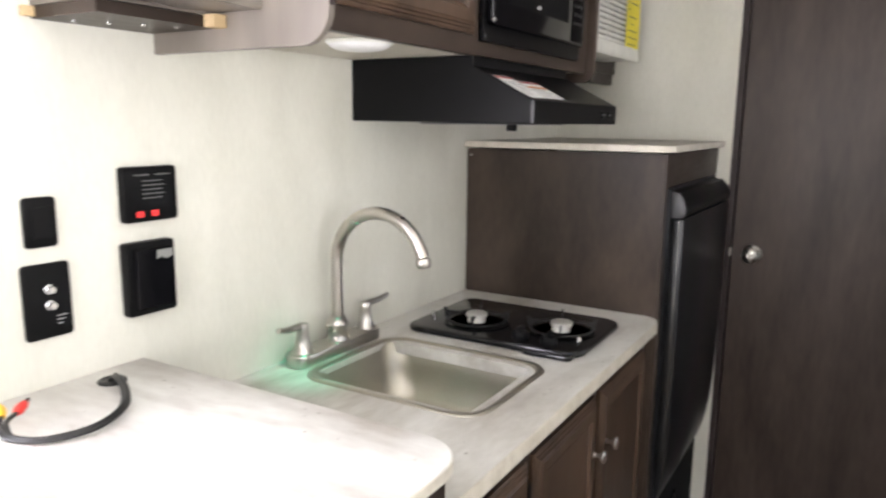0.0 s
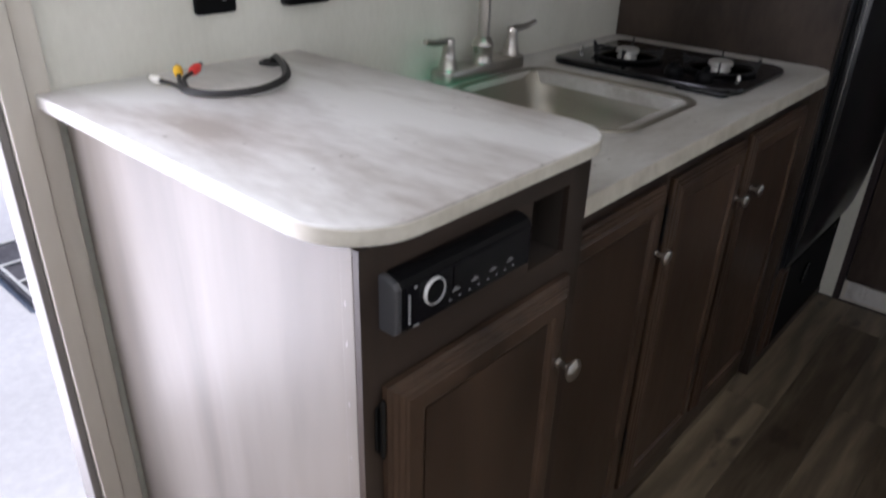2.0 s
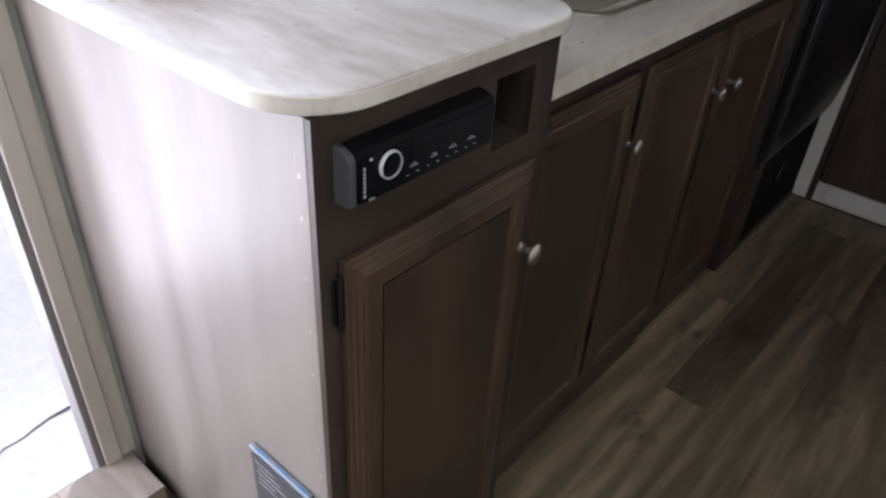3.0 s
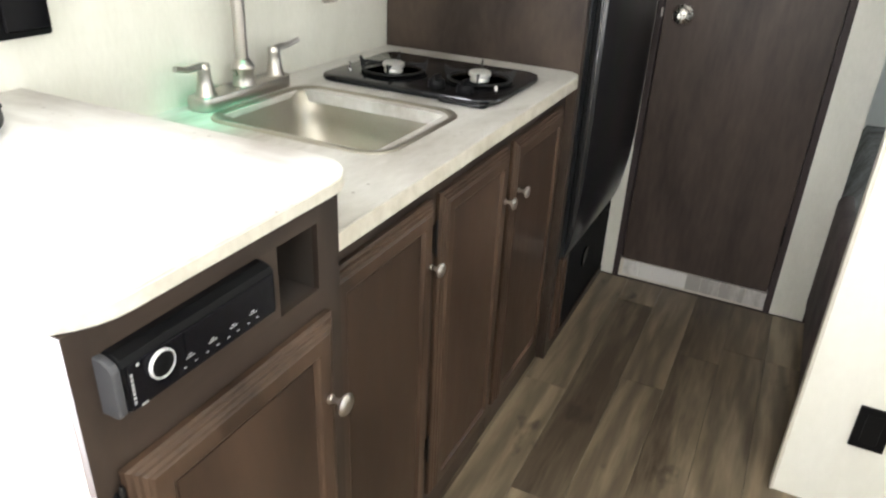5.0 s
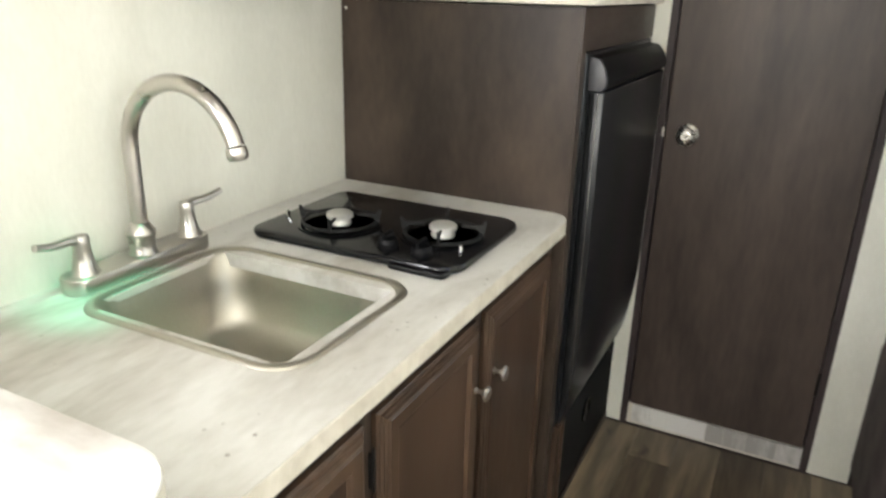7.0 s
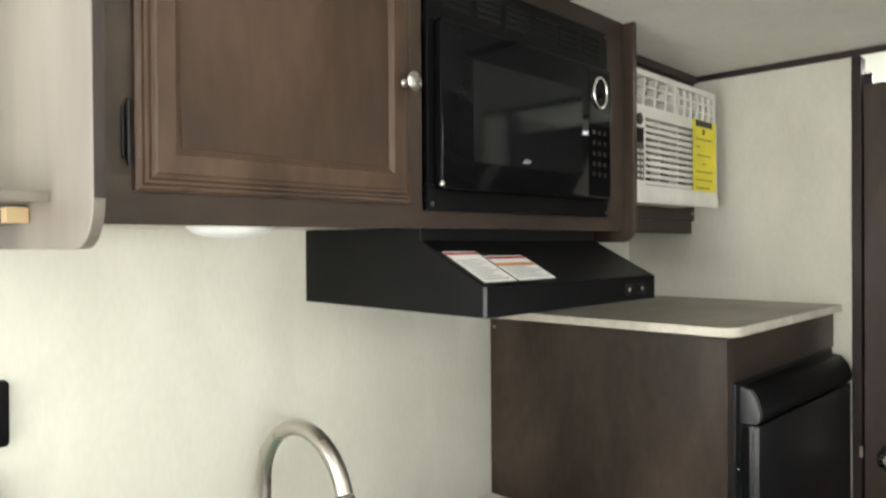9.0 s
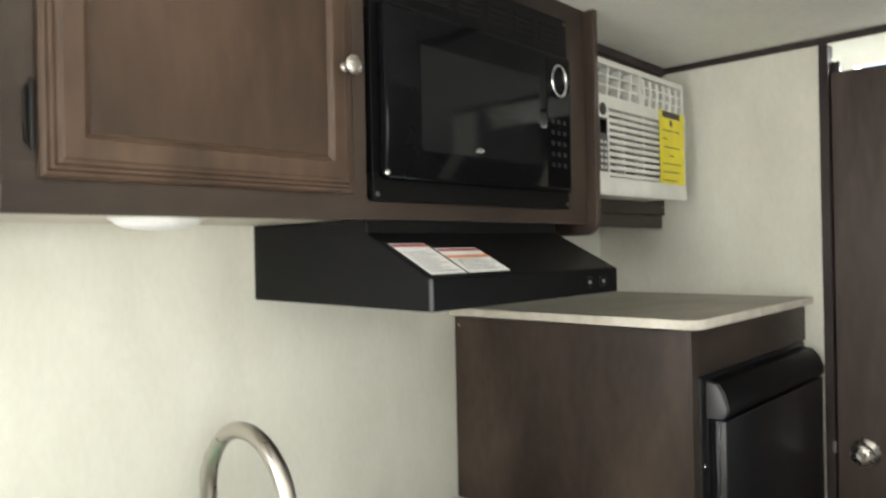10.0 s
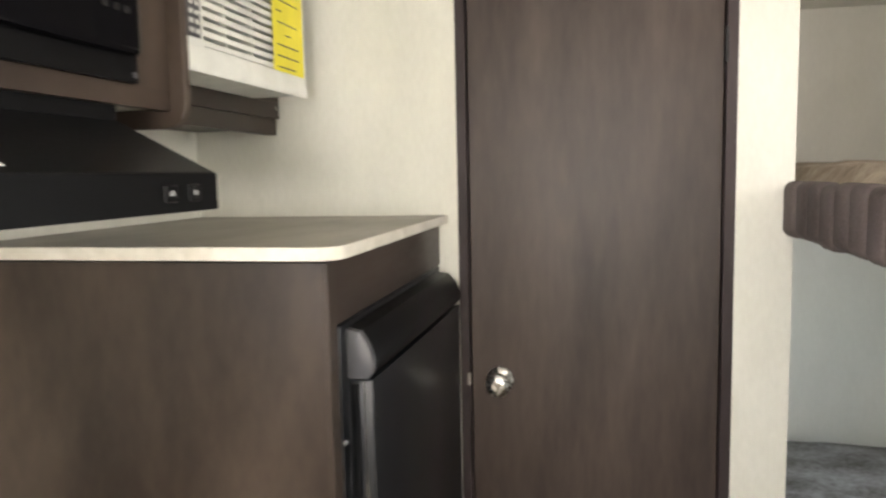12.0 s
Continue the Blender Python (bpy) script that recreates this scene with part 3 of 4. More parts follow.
part("rail", block(FX - 0.008, FX, 0.515, 0.809, 0.790, 0.860), WOOD_Y, pen)
part("radio_panel", block(FX - 0.008, FX, 0.515, 0.706, 0.860, 0.950), WOOD_Y, pen)
part("rail", block(FX - 0.008, FX, 0.515, 0.809, 0.0, 0.12), WOOD_Y, pen)
part("side_panel", block(0.002, FX - 0.0085, PY1 - 0.014, PY1, 0.0, PU - 0.001), WOOD_Z, pen)
part("back_panel", block(0.40, 0.406, PY0 + 0.009, PY1 - 0.015, 0.0, PU - 0.001), WOOD_IN, pen)
part("cubby_side", block(0.42, FX - 0.0085, 0.728, 0.7335, 0.852, 0.962), WOOD_IN, pen)
part("cubby_side", block(0.42, FX - 0.0085, 0.8095, 0.815, 0.852, 0.962), WOOD_IN, pen)
part("cubby_floor", block(0.42, FX - 0.0085, 0.7337, 0.8093, 0.851, 0.8595), WOOD_IN, pen)
part("cubby_roof", block(0.42, FX - 0.0085, 0.7337, 0.8093, 0.9505, 0.956), WOOD_IN, pen)
part("cubby_back", block(0.414, 0.4195, 0.728, 0.815, 0.851, 0.962), WOOD_IN, pen)
door = part("door", panel_door(FX + 0.001, 0.496, 0.820, 0.105, 0.826), WOOD_FRAME, pen, "brown raised-frame cabinet door")
sunk_panel(door, FX + 0.001, 0.496, 0.820, 0.105, 0.826)
knob(door, FX + 0.020, 0.795, 0.707, 1.12)
for z in (0.22, 0.775):
    hinge(door, FX + 0.006, 0.492, z)

PEN_TOP = outline(0.001, 0.634, 0.446, 0.886, (0, 0.085, 0.065, 0), 8)
slab = part("raised_worktop", prism(PEN_TOP, "z", PU, PT, 0.003), COUNTER_X)
smooth(slab, 35)
tagged(slab, "pale grey stone-look laminate top with rounded corners", "worktop")
band = [(x, y) for x, y in outline(0.001, 0.635, 0.445, 0.887, (0, 0.086, 0.066, 0), 8)]
inner = [(x, y) for x, y in outline(0.001, 0.6342, 0.4458, 0.8862, (0, 0.0852, 0.0652, 0), 8)]
bm = bmesh.new()
rings = [[bm.verts.new((x, y, z)) for x, y in loop[1:-1]] for loop, z in ((inner, PU + 0.002), (band, PU + 0.003), (band, PT - 0.004), (inner, PT - 0.003))]
for a, b in zip(rings, rings[1:]):
    for k in range(len(a) - 1):
        bm.faces.new((a[k], a[k + 1], b[k + 1], b[k]))
smooth(part("edge_band", bm, EDGE, slab, "pale laminate edge"), 35)

sill = thing("door_sill", (0.06, 0.20, 0), "low plank-covered sill inside the entry doorway", "sill", kind="structure")
for k in range(3):
    part("plank", block(0.0, 0.13, 0.010 + k * 0.150, 0.159 + k * 0.150 - 0.003 * (k == 2), 0.0005, 0.062, 0.002), PLANK_S, sill)

# pocket with blue rim hung on the end panel
PK = PY0 - 0.0002
pocket = thing("brochure_pocket", (0.51, PK - 0.005, 0.258), "clear brochure pocket with slate blue rim on the cabinet end", "pocket")
part("back", block(0.449, 0.572, PK - 0.0022, PK - 0.0004, 0.262, 0.430, 0.0006), GREYP, pocket)
part("front", block(0.449, 0.572, PK - 0.0092, PK - 0.0080, 0.262, 0.426, 0.0004), GREYP, pocket, "grey translucent front")
rim = part("rim", block(0.446, 0.575, PK - 0.0100, PK - 0.0004, 0.4305, 0.4375, 0.0025), RIMBLUE, pocket, "shiny slate blue rim")
for k in range(3):
    part("clip", block(0.462 + k * 0.042, 0.486 + k * 0.042, PK - 0.0080, PK - 0.0045, 0.4377, 0.4385), BLUE, rim)
papers = part("papers", block(0.454, 0.567, PK - 0.0076, PK - 0.0026, 0.267, 0.420, 0.0008), PAPER, pocket)
for k in range(5):
    part("scribble", block(0.458 + 0.004 * (k % 2), 0.500 + 0.012 * (k % 3), PK - 0.0097, PK - 0.0094, 0.412 - 0.011 * k, 0.4135 - 0.011 * k), INK, pocket, "faint pale lettering")
part("floor_plate", block(0.449, 0.572, PK - 0.0092, PK - 0.0004, 0.258, 0.2615), GREYP, pocket)

# car radio in the face
radio = thing("car_radio", (FX, 0.60, 0.890), "black car radio with silver-ringed dial and grey end cap", "radio")
RF = 0.6385
prof = [(0.580, 0.892), (RF - 0.004, 0.892), (RF, 0.896), (RF, 0.941), (RF - 0.004, 0.947), (RF - 0.014, 0.951), (0.580, 0.951)]
part("housing", prism(prof, "y", 0.5035, 0.703, 0.003), BLACK, radio)
part("end_cap", prism(prof, "y", 0.4945, 0.503, 0.002), GREYP, radio, "grey plastic end cap")
part("faceplate", block(RF, RF + 0.0025, 0.506, 0.697, 0.896, 0.942, 0.001), RADIO, radio, "gloss black faceplate")
part("display", block(RF + 0.0025, RF + 0.0033, 0.570, 0.680, 0.918, 0.941, 0.0003), RADIO, radio, "dark display window")
DY, DZ = 0.5405, 0.9265
smooth(part("dial_ring", lathe([(0.0126, 0), (0.0143, 0.0015), (0.0143, 0.004), (0.0135, 0.005), (0.0127, 0.005), (0.0127, 0.002)], (RF + 0.0025, DY, DZ), "x", 32), SILVER, radio, "silver ring"), 40)
smooth(part("dial", lathe([(0.0124, 0), (0.0124, 0.0035), (0.010, 0.0045), (0.003, 0.0045)], (RF + 0.0025, DY, DZ), "x", 32), BLACK, radio), 40)
for k in range(4):
    yy = 0.569 + k * 0.029
    for a, b, z in ((0.0, 0.011, 0.912), (0.003, 0.008, 0.9145), (-0.004, -0.001, 0.904), (0.010, 0.013, 0.904)):
        part("button", block(RF + 0.0025, RF + 0.0031, yy + a, yy + b, z, z + 0.0008), INK, radio)
part("button", block(RF + 0.0025, RF + 0.0031, 0.516, 0.519, 0.9375, 0.940), INK, radio)
part("button", block(RF + 0.0025, RF + 0.0031, 0.515, 0.522, 0.8965, 0.8985), INK, radio)
for k in range(7):
    part("lettering", block(RF + 0.0025, RF + 0.0030, 0.5082, 0.5106, 0.902 + k * 0.0047, 0.9052 + k * 0.0047), INK, radio)

# ---- sink cabinets and worktop ----
SX = 0.552


def base_unit(y0, y1, d0, d1, knob_y):
    c = thing("base_cabinet", ((SX) / 2, (y0 + y1) / 2, 0), "dark espresso base cabinet with a framed door", "cabinet", "cabinets under the sink worktop")
    part("body", block(0.002, SX - 0.012, y0 + 0.001, y1 - 0.001, 0.0, 0.735), WOOD_IN, c)
    part("stile", block(SX - 0.012, SX, y0 + 0.0005, d0 + 0.022, 0.0, 0.874), WOOD_Z, c)
    part("stile", block(SX - 0.012, SX, d1 - 0.022, y1 - 0.0005, 0.0, 0.874), WOOD_Z, c)
    part("rail", block(SX - 0.012, SX, d0 + 0.022, d1 - 0.022, 0.800, 0.874), WOOD_Y, c)
    part("rail", block(SX - 0.012, SX, d0 + 0.022, d1 - 0.022, 0.0, 0.14), WOOD_Y, c)
    d = part("door", panel_door(SX + 0.001, d0, d1, 0.085, 0.820), WOOD_FRAME, c, "brown raised-frame cabinet door")
    sunk_panel(d, SX + 0.001, d0, d1, 0.085, 0.820)
    knob(d, SX + 0.020, knob_y, 0.697)
    hy = d0 - 0.003 if knob_y > (d0 + d1) / 2 else d1 + 0.018
    for z in (0.22, 0.73):
        hinge(d, SX + 0.006, hy, z)
    return c


base_unit(0.8545, 1.238, 0.890, 1.222, 1.200)
base_unit(1.238, 1.596, 1.252, 1.580, 1.556)
base_unit(1.596, 1.999, 1.613, 1.955, 1.636)

WT = 0.900
top = bmesh.new()
WX = 0.590
merge(top, prism(outline(0.001, WX, 0.8535, 1.182, 0), "z", WT - 0.025, WT))
merge(top, prism(outline(0.001, WX, 1.454, 1.999, (0, 0, 0.050, 0), 10), "z", WT - 0.025, WT))
merge(top, prism(outline(0.001, 0.106, 1.182, 1.454, 0), "z", WT - 0.025, WT))
merge(top, prism(outline(0.464, WX, 1.182, 1.454, 0), "z", WT - 0.025, WT))
worktop = part("sink_worktop", top, COUNTER)
tagged(worktop, "pale stone-look laminate worktop with a sink cut-out", "worktop")
part("edge_band", block(WX, WX + 0.003, 0.8535, 1.949, WT - 0.0290, WT - 0.0015, 0.001), EDGE, worktop, "pale laminate edge")

# sink
sink = thing("sink", (0.285, 1.318, WT), "square drop-in stainless steel sink with rounded corners", "sink")
loops = []
for inset, z, r in ((0, 0.9005, 0.058), (0.002, 0.904, 0.057), (0.008, 0.9055, 0.056), (0.013, 0.903, 0.055), (0.018, 0.893, 0.055), (0.027, 0.84, 0.060),
                    (0.036, 0.785, 0.066), (0.050, 0.765, 0.068), (0.085, 0.757, 0.055), (0.12, 0.755, 0.03)):
    loops.append([(x, y, z) for x, y in outline(0.087 + inset, 0.496 - inset, 1.158 + inset, 1.491 - inset, r, 6)])
smooth(part("basin", loft(loops), STEEL, sink), 60)
smooth(part("drain", lathe([(0.043, 0.0), (0.043, 0.003), (0.036, 0.003), (0.030, 0.001), (0.012, 0.001), (0.012, 0.006), (0.004, 0.007)], (0.285, 1.318, 0.7555), "z", 24), CHROME, sink, "chrome drain strainer"), 40)

# faucet
fau = thing("faucet", (0.05, 1.325, WT), "brushed nickel two-handle gooseneck kitchen faucet", "faucet")
smooth(part("deck_plate", prism(outline(0.020, 0.078, 1.188, 1.470, 0.026, 6), "z", WT + 0.0005, WT + 0.027, 0.004), NICKEL, fau), 40)
smooth(part("spout_base", lathe([(0.024, 0), (0.025, 0.006), (0.0215, 0.012), (0.0215, 0.032), (0.024, 0.037), (0.024, 0.044), (0.019, 0.050), (0.016, 0.056), (0.013, 0.058)], (0.052, 1.334, WT + 0.022), "z", 24), NICKEL, fau), 40)
path = [(0.052, 1.334, 0.97), (0.052, 1.334, 1.04), (0.052, 1.334, 1.09)]
for k in range(1, 19):
    a = math.pi - k * radians(164) / 18
    path.append((0.165 + 0.113 * math.cos(a), 1.334, 1.101 + 0.113 * math.sin(a)))
smooth(part("spout", tube(path, 0.0132, 18), NICKEL, fau), 60)
smooth(part("aerator", lathe([(0.0130, 0), (0.0158, 0.004), (0.0158, 0.014), (0.0140, 0.019)], (0.2765, 1.334, 1.112), "z", 18, lean=pose(0, 0, 0, 0, -8, 0)), NICKEL, fau), 40)
for y, s in ((1.225, -1), (1.438, 1)):
    h = part("handle", lathe([(0.0235, 0), (0.024, 0.004), (0.0185, 0.012), (0.0145, 0.032), (0.0125, 0.052), (0.0135, 0.060), (0.011, 0.066)], (0.05, y, WT + 0.022), "z", 20), NICKEL, fau)
    smooth(h, 40)
    lever = spline([(0.05, y, 0.981), (0.051, y + s * 0.02, 0.9845), (0.053, y + s * 0.045, 0.985), (0.057, y + s * 0.078, 0.992)], 5)
    smooth(part("lever", tube(lever, [0.0085 - 0.003 * k / (len(lever) - 1) for k in range(len(lever))], 12), NICKEL, h), 50)

# cooktop
stove = thing("cooktop", (0.30, 1.70, WT), "black enamel two-burner gas cooktop set in the worktop", "cooktop")
smooth(part("tray", prism(outline(0.088, 0.530, 1.541, 1.864, (0.035, 0.05, 0.05, 0.035), 6), "z", WT + 0.001, WT + 0.017, 0.006), ENAMEL, stove), 40)
part("control_bump", prism(outline(0.405, 0.518, 1.529, 1.570, 0.012, 4), "z", WT + 0.001, WT + 0.012, 0.003), ENAMEL, stove)
for bx, by in ((0.228, 1.652), (0.434, 1.690)):
    z = WT + 0.017
    smooth(part("burner_bowl", lathe([(0.080, 0), (0.082, 0.003), (0.076, 0.0045), (0.066, 0.0005), (0.03, 0.0005)], (bx, by, z - 0.0005), "z", 28), ENAMEL, stove), 40)
    smooth(part("burner", lathe([(0.021, 0), (0.023, 0.004), (0.020, 0.012), (0.026, 0.015), (0.026, 0.022), (0.022, 0.025), (0.005, 0.026)], (bx, by, z), "z", 24), BURNER, stove, "pale cast burner head"), 40)
    g = part("grate", tube([(bx + 0.072 * math.cos(2 * math.pi * k / 28), by + 0.072 * math.sin(2 * math.pi * k / 28), z + 0.0085) for k in range(29)], 0.0035, 8), IRON, stove, "black iron pan support")
    for a in (20, 110, 200, 290):
        c, s = math.cos(radians(a)), math.sin(radians(a))
        fin = prism([(0.034, 0.020), (0.036, 0.024), (0.072, 0.026), (0.077, 0.034), (0.082, 0.033), (0.077, 0.006), (0.071, 0.006), (0.066, 0.019)], "y", -0.002, 0.002)
        bmesh.ops.transform(fin, matrix=Matrix.Translation((bx, by, z)) @ pose(0, 0, 0, 0, 0, a), verts=fin.verts[:])
        part("arm", fin, IRON, g)
for kx, ky in ((0.374, 1.590), (0.446, 1.585)):
    kn = part("control_knob", lathe([(0.019, 0), (0.019, 0.008), (0.016, 0.016), (0.008, 0.017)], (kx, ky, WT + 0.017), "z", 20), BLACK, stove)
    part("grip", block(kx - 0.004, kx + 0.004, ky - 0.017, ky + 0.017, WT + 0.030, WT + 0.044, 0.002), BLACK, kn)
for ex, ey in ((0.110, 1.640), (0.500, 1.628)):
    part("bolt", lathe([(0.004, 0), (0.005, 0.003), (0.004, 0.013), (0.002, 0.014)], (ex, ey, WT + 0.0165), "z", 10), CHROME, stove)

# cable with three plugs through a grommet in the raised top
cable = thing("av_cable", (0.07, 0.77, PT), "black audio cable with red, yellow and white plugs", "cable")
part("grommet", lathe([(0.021, 0), (0.021, 0.003), (0.017, 0.005), (0.012, 0.002), (0.004, 0.002)], (0.062, 0.786, PT), "z", 20), RUBBER, cable, "black plastic grommet")
run = [(0.062, 0.786, PT + 0.002), (0.082, 0.780, PT + 0.014), (0.13, 0.760, PT + 0.011), (0.180, 0.722, PT + 0.008), (0.207, 0.662, PT + 0.007), (0.190, 0.610, PT + 0.006), (0.152, 0.590, PT + 0.006)]
for k in range(3):
    o = (k - 1) * 0.0046
    ends = [(0.120, 0.588 + 0.006 * k, PT + 0.009 + 0.003 * k), ((0.082, 0.100, 0.106)[k], (0.586, 0.604, 0.620)[k], PT + (0.009, 0.017, 0.019)[k])]
    pts = [(x + o * 0.6, y + o * 0.5, z + (0.003 if k == 1 else 0)) for x, y, z in run] + ends
    smooth(part("wire", tube(spline(pts, 6), 0.0031, 8), RUBBER, cable), 60)
    e = Vector(ends[-1])
    d = (e - Vector(ends[0])).normalized()
    body = tube([e, e + d * 0.006, e + d * 0.018, e + d * 0.024], [0.0045, 0.0068, 0.0068, 0.005], 12)
    plug = smooth(part("plug", body, (CREAM, AMBER, RED)[k], cable, ("white plug", "yellow plug", "red plug")[k]), 50)
    part("tip", tube([e + d * 0.024, e + d * 0.032], 0.0035, 10), CHROME, plug)


# ---- plates on the kitchen wall ----
def plate(name, y0, y1, z0, z1, label, category, deep=0.008, mat=BLACK):
    p = thing(name, (0, (y0 + y1) / 2, z0), label, category)
    smooth(part("plate", prism(outline(y0, y1, z0, z1, 0.006, 3), "x", 0.0005, deep, 0.002), mat, p), 40)
    return p


p = plate("switch_plate", 0.494, 0.560, 1.272, 1.342, "small square satin switch plate, glare in its dark grey", "switch", 0.008, PLATE_GLARE)
part("mark", block(0.008, 0.0083, 0.518, 0.536, 1.3285, 1.3300), INK, p)
part("mark", block(0.008, 0.0083, 0.520, 0.545, 1.2840, 1.2855), INK, p)
for k in range(3):
    part("groove", block(0.008, 0.0084, 0.512, 0.542, 1.298 + k * 0.009, 1.2992 + k * 0.009), BLACK_M, p)
p = plate("outlet_cover", 0.490, 0.573, 1.152, 1.248, "square outlet cover, glare in its dark grey", "cover", 0.012, COVER_GLARE)
for z in (1.172, 1.206):
    part("socket_cap", block(0.012, 0.0132, 0.516, 0.547, z, z + 0.022, 0.001), COVER_GLARE, p)
part("screw", lathe([(0.003, 0), (0.003, 0.0006), (0.001, 0.0009)], (0.012, 0.5315, 1.2), "x", 10), GREYP, p)
p = plate("switch_plate", 0.705, 0.753, 1.215, 1.288, "small black wall switch plate", "switch")
part("rocker", block(0.008, 0.011, 0.716, 0.742, 1.229, 1.274, 0.001), BLACK_M, p)
p = plate("socket_plate", 0.695, 0.766, 1.079, 1.191, "black socket plate with two coaxial jacks", "socket")
for z in (1.129, 1.153):
    smooth(part("jack", lathe([(0.0075, 0), (0.0075, 0.003), (0.005, 0.004), (0.005, 0.012), (0.002, 0.012)], (0.008, 0.731, z), "x", 12), CHROME, p, "chrome coaxial jack"), 40)
for k in range(3):
    part("mark", block(0.008, 0.0083, 0.742, 0.757 - 0.004 * k, 1.110 - 0.006 * k, 1.1115 - 0.006 * k), INK, p)
p = plate("monitor_panel", 0.859, 0.961, 1.234, 1.324, "black tank monitor panel with two red switches", "panel", 0.015)
for y in (0.879, 0.907):
    part("switch", block(0.015, 0.0180, y + 0.001, y + 0.014, 1.2425, 1.252, 0.0015), RED_LED, p, "lit red rocker switch")
for k in range(5):
    part("mark", block(0.0150, 0.0153, 0.894, 0.932 + 0.004 * (k % 2), 1.272 + 0.007 * k, 1.2735 + 0.007 * k), INK_D, p)
part("mark", block(0.0150, 0.0153, 0.880, 0.908, 1.3095, 1.3115), INK_D, p)
part("mark", block(0.0150, 0.0153, 0.919, 0.949, 1.3095, 1.3115), INK_D, p)
p = plate("outlet_box", 0.854, 0.947, 1.080, 1.202, "black outlet box with a glossy hinged cover", "outlet", 0.018)
part("cover", block(0.018, 0.026, 0.866, 0.940, 1.090, 1.192, 0.003), GLOSS, p, "glossy black cover")
part("sticker", prism([(0.905, 1.172), (0.914, 1.176), (0.922, 1.171), (0.936, 1.174), (0.937, 1.187), (0.906, 1.187)], "x", 0.0261, 0.0264), VENTGREY, p, "torn pale sticker")
p = thing("outlet_plate", (1.43, 1.765, 0.19), "square black outlet plate on the partition", "outlet")
part("plate", block(1.386, 1.458, 1.757, 1.7647, 0.201, 0.313, 0.002), BLACK, p)
part("socket", block(1.404, 1.440, 1.7555, 1.757, 0.218, 0.296, 0.001), BLACK_M, p)

# ---- upper cabinets ----
UX = 0.328
up = thing("wall_cabinet", (UX / 2, 1.50, 1.53), "brown overhead cabinet with a framed door and rounded end panels", "cabinet")


def end_panel(y0, y1, depth, z0, r):
    pts = [(0.001, z0)]
    for k in range(9):
        a = radians(-90 + 90 * k / 8)
        pts.append((depth - r + r * math.cos(a), z0 + r + r * math.sin(a)))
    pts += [(depth, CEIL_Z - 0.001), (0.001, CEIL_Z - 0.001)]
    return prism(pts, "y", y0, y1, 0.0015)


part("end_panel", end_panel(0.943, 0.956, 0.370, 1.504, 0.050), PANEL, up, "pale grey-brown rounded end panel")
part("edge_band", block(0.3703, 0.3712, 0.944, 0.955, 1.556, CEIL_Z - 0.003), TRIM_D, up)
part("end_panel", end_panel(2.066, 2.082, 0.352, 1.508, 0.034), WOOD_Z, up)
part("bottom", block(0.001, UX - 0.018, 0.957, 2.065, 1.535, 1.548), TRIM_L, up, "pale cabinet underside")
part("top", block(0.001, UX - 0.018, 0.957, 2.065, 1.970, CEIL_Z - 0.001), WOOD_IN, up)
part("rail", block(UX - 0.018, UX, 0.957, 1.448, 1.531, 1.585), WOOD_Y, up)
part("rail", block(UX - 0.018, UX, 0.957, 1.448, 1.890, CEIL_Z - 0.001), WOOD_Y, up)
part("rail", block(UX - 0.018, UX, 1.448, 2.065, 1.532, 1.5595), WOOD_Y, up)
part("rail", block(UX - 0.018, UX, 1.448, 2.065, 1.9435, CEIL_Z - 0.001), WOOD_Y, up)
part("stile", block(UX - 0.018, UX, 0.957, 1.020, 1.585, 1.890), WOOD_Z, up)
part("stile", block(UX - 0.018, UX, 1.395, 1.448, 1.585, 1.890), WOOD_Z, up)
part("stile", block(UX - 0.018, UX, 1.984, 2.065, 1.5595, 1.9435), WOOD_Z, up)
part("back", block(0.001, 0.006, 0.957, 2.065, 1.548, 1.970), WOOD_IN, up)
d = part("door", panel_door(UX + 0.001, 1.000, 1.416, 1.568, 1.912), WOOD_FRAME, up, "brown raised-frame cabinet door")
sunk_panel(d, UX + 0.001, 1.000, 1.416, 1.568, 1.912)
knob(d, UX + 0.020, 1.393, 1.745, 1.0)
for z in (1.632, 1.827):
    hinge(d, UX + 0.007, 0.994, z, 0.075)

# puck light under the cabinet
lamp = thing("ceiling_puck_light", (0.252, 1.163, 1.535), "round frosted white puck light under the cabinet", "light")
smooth(part("rim", lathe([(0.057, 0.0), (0.059, -0.003), (0.056, -0.006), (0.03, -0.006)], (0.252, 1.163, 1.5348), "z", 28), WHITE, lamp), 40)
smooth(part("lens", lathe([(0.053, -0.006), (0.050, -0.010), (0.042, -0.014), (0.030, -0.0165), (0.006, -0.0175)], (0.252, 1.163, 1.5348), "z", 28), LENS, lamp, "frosted lens"), 50)

# open overhead shelf between the cabinet end and the entry door
shelf = thing("overhead_shelf", (0.10, 0.80, 1.54), "shallow overhead shelf with pale front edge and dark screwed underside", "shelf")
part("bottom", block(0.001, 0.150, 0.745, 0.9425, 1.536, 1.552), WOOD_Y, shelf, "dark underside board")
part("front_edge", block(0.150, 0.246, 0.700, 0.9425, 1.558, 1.570, 0.001), PANEL, shelf, "pale shelf edge")
part("top", block(0.001, 0.150, 0.745, 0.9425, 1.5535, 1.5705), PANEL, shelf)
part("end_block", block(0.149, 0.172, 0.918, 0.9425, 1.5355, 1.5545, 0.001), PINE, shelf, "raw pine block")
part("end_block", block(0.003, 0.013, 0.728, 0.7445, 1.538, 1.552, 0.001), PINE, shelf, "raw pine block")
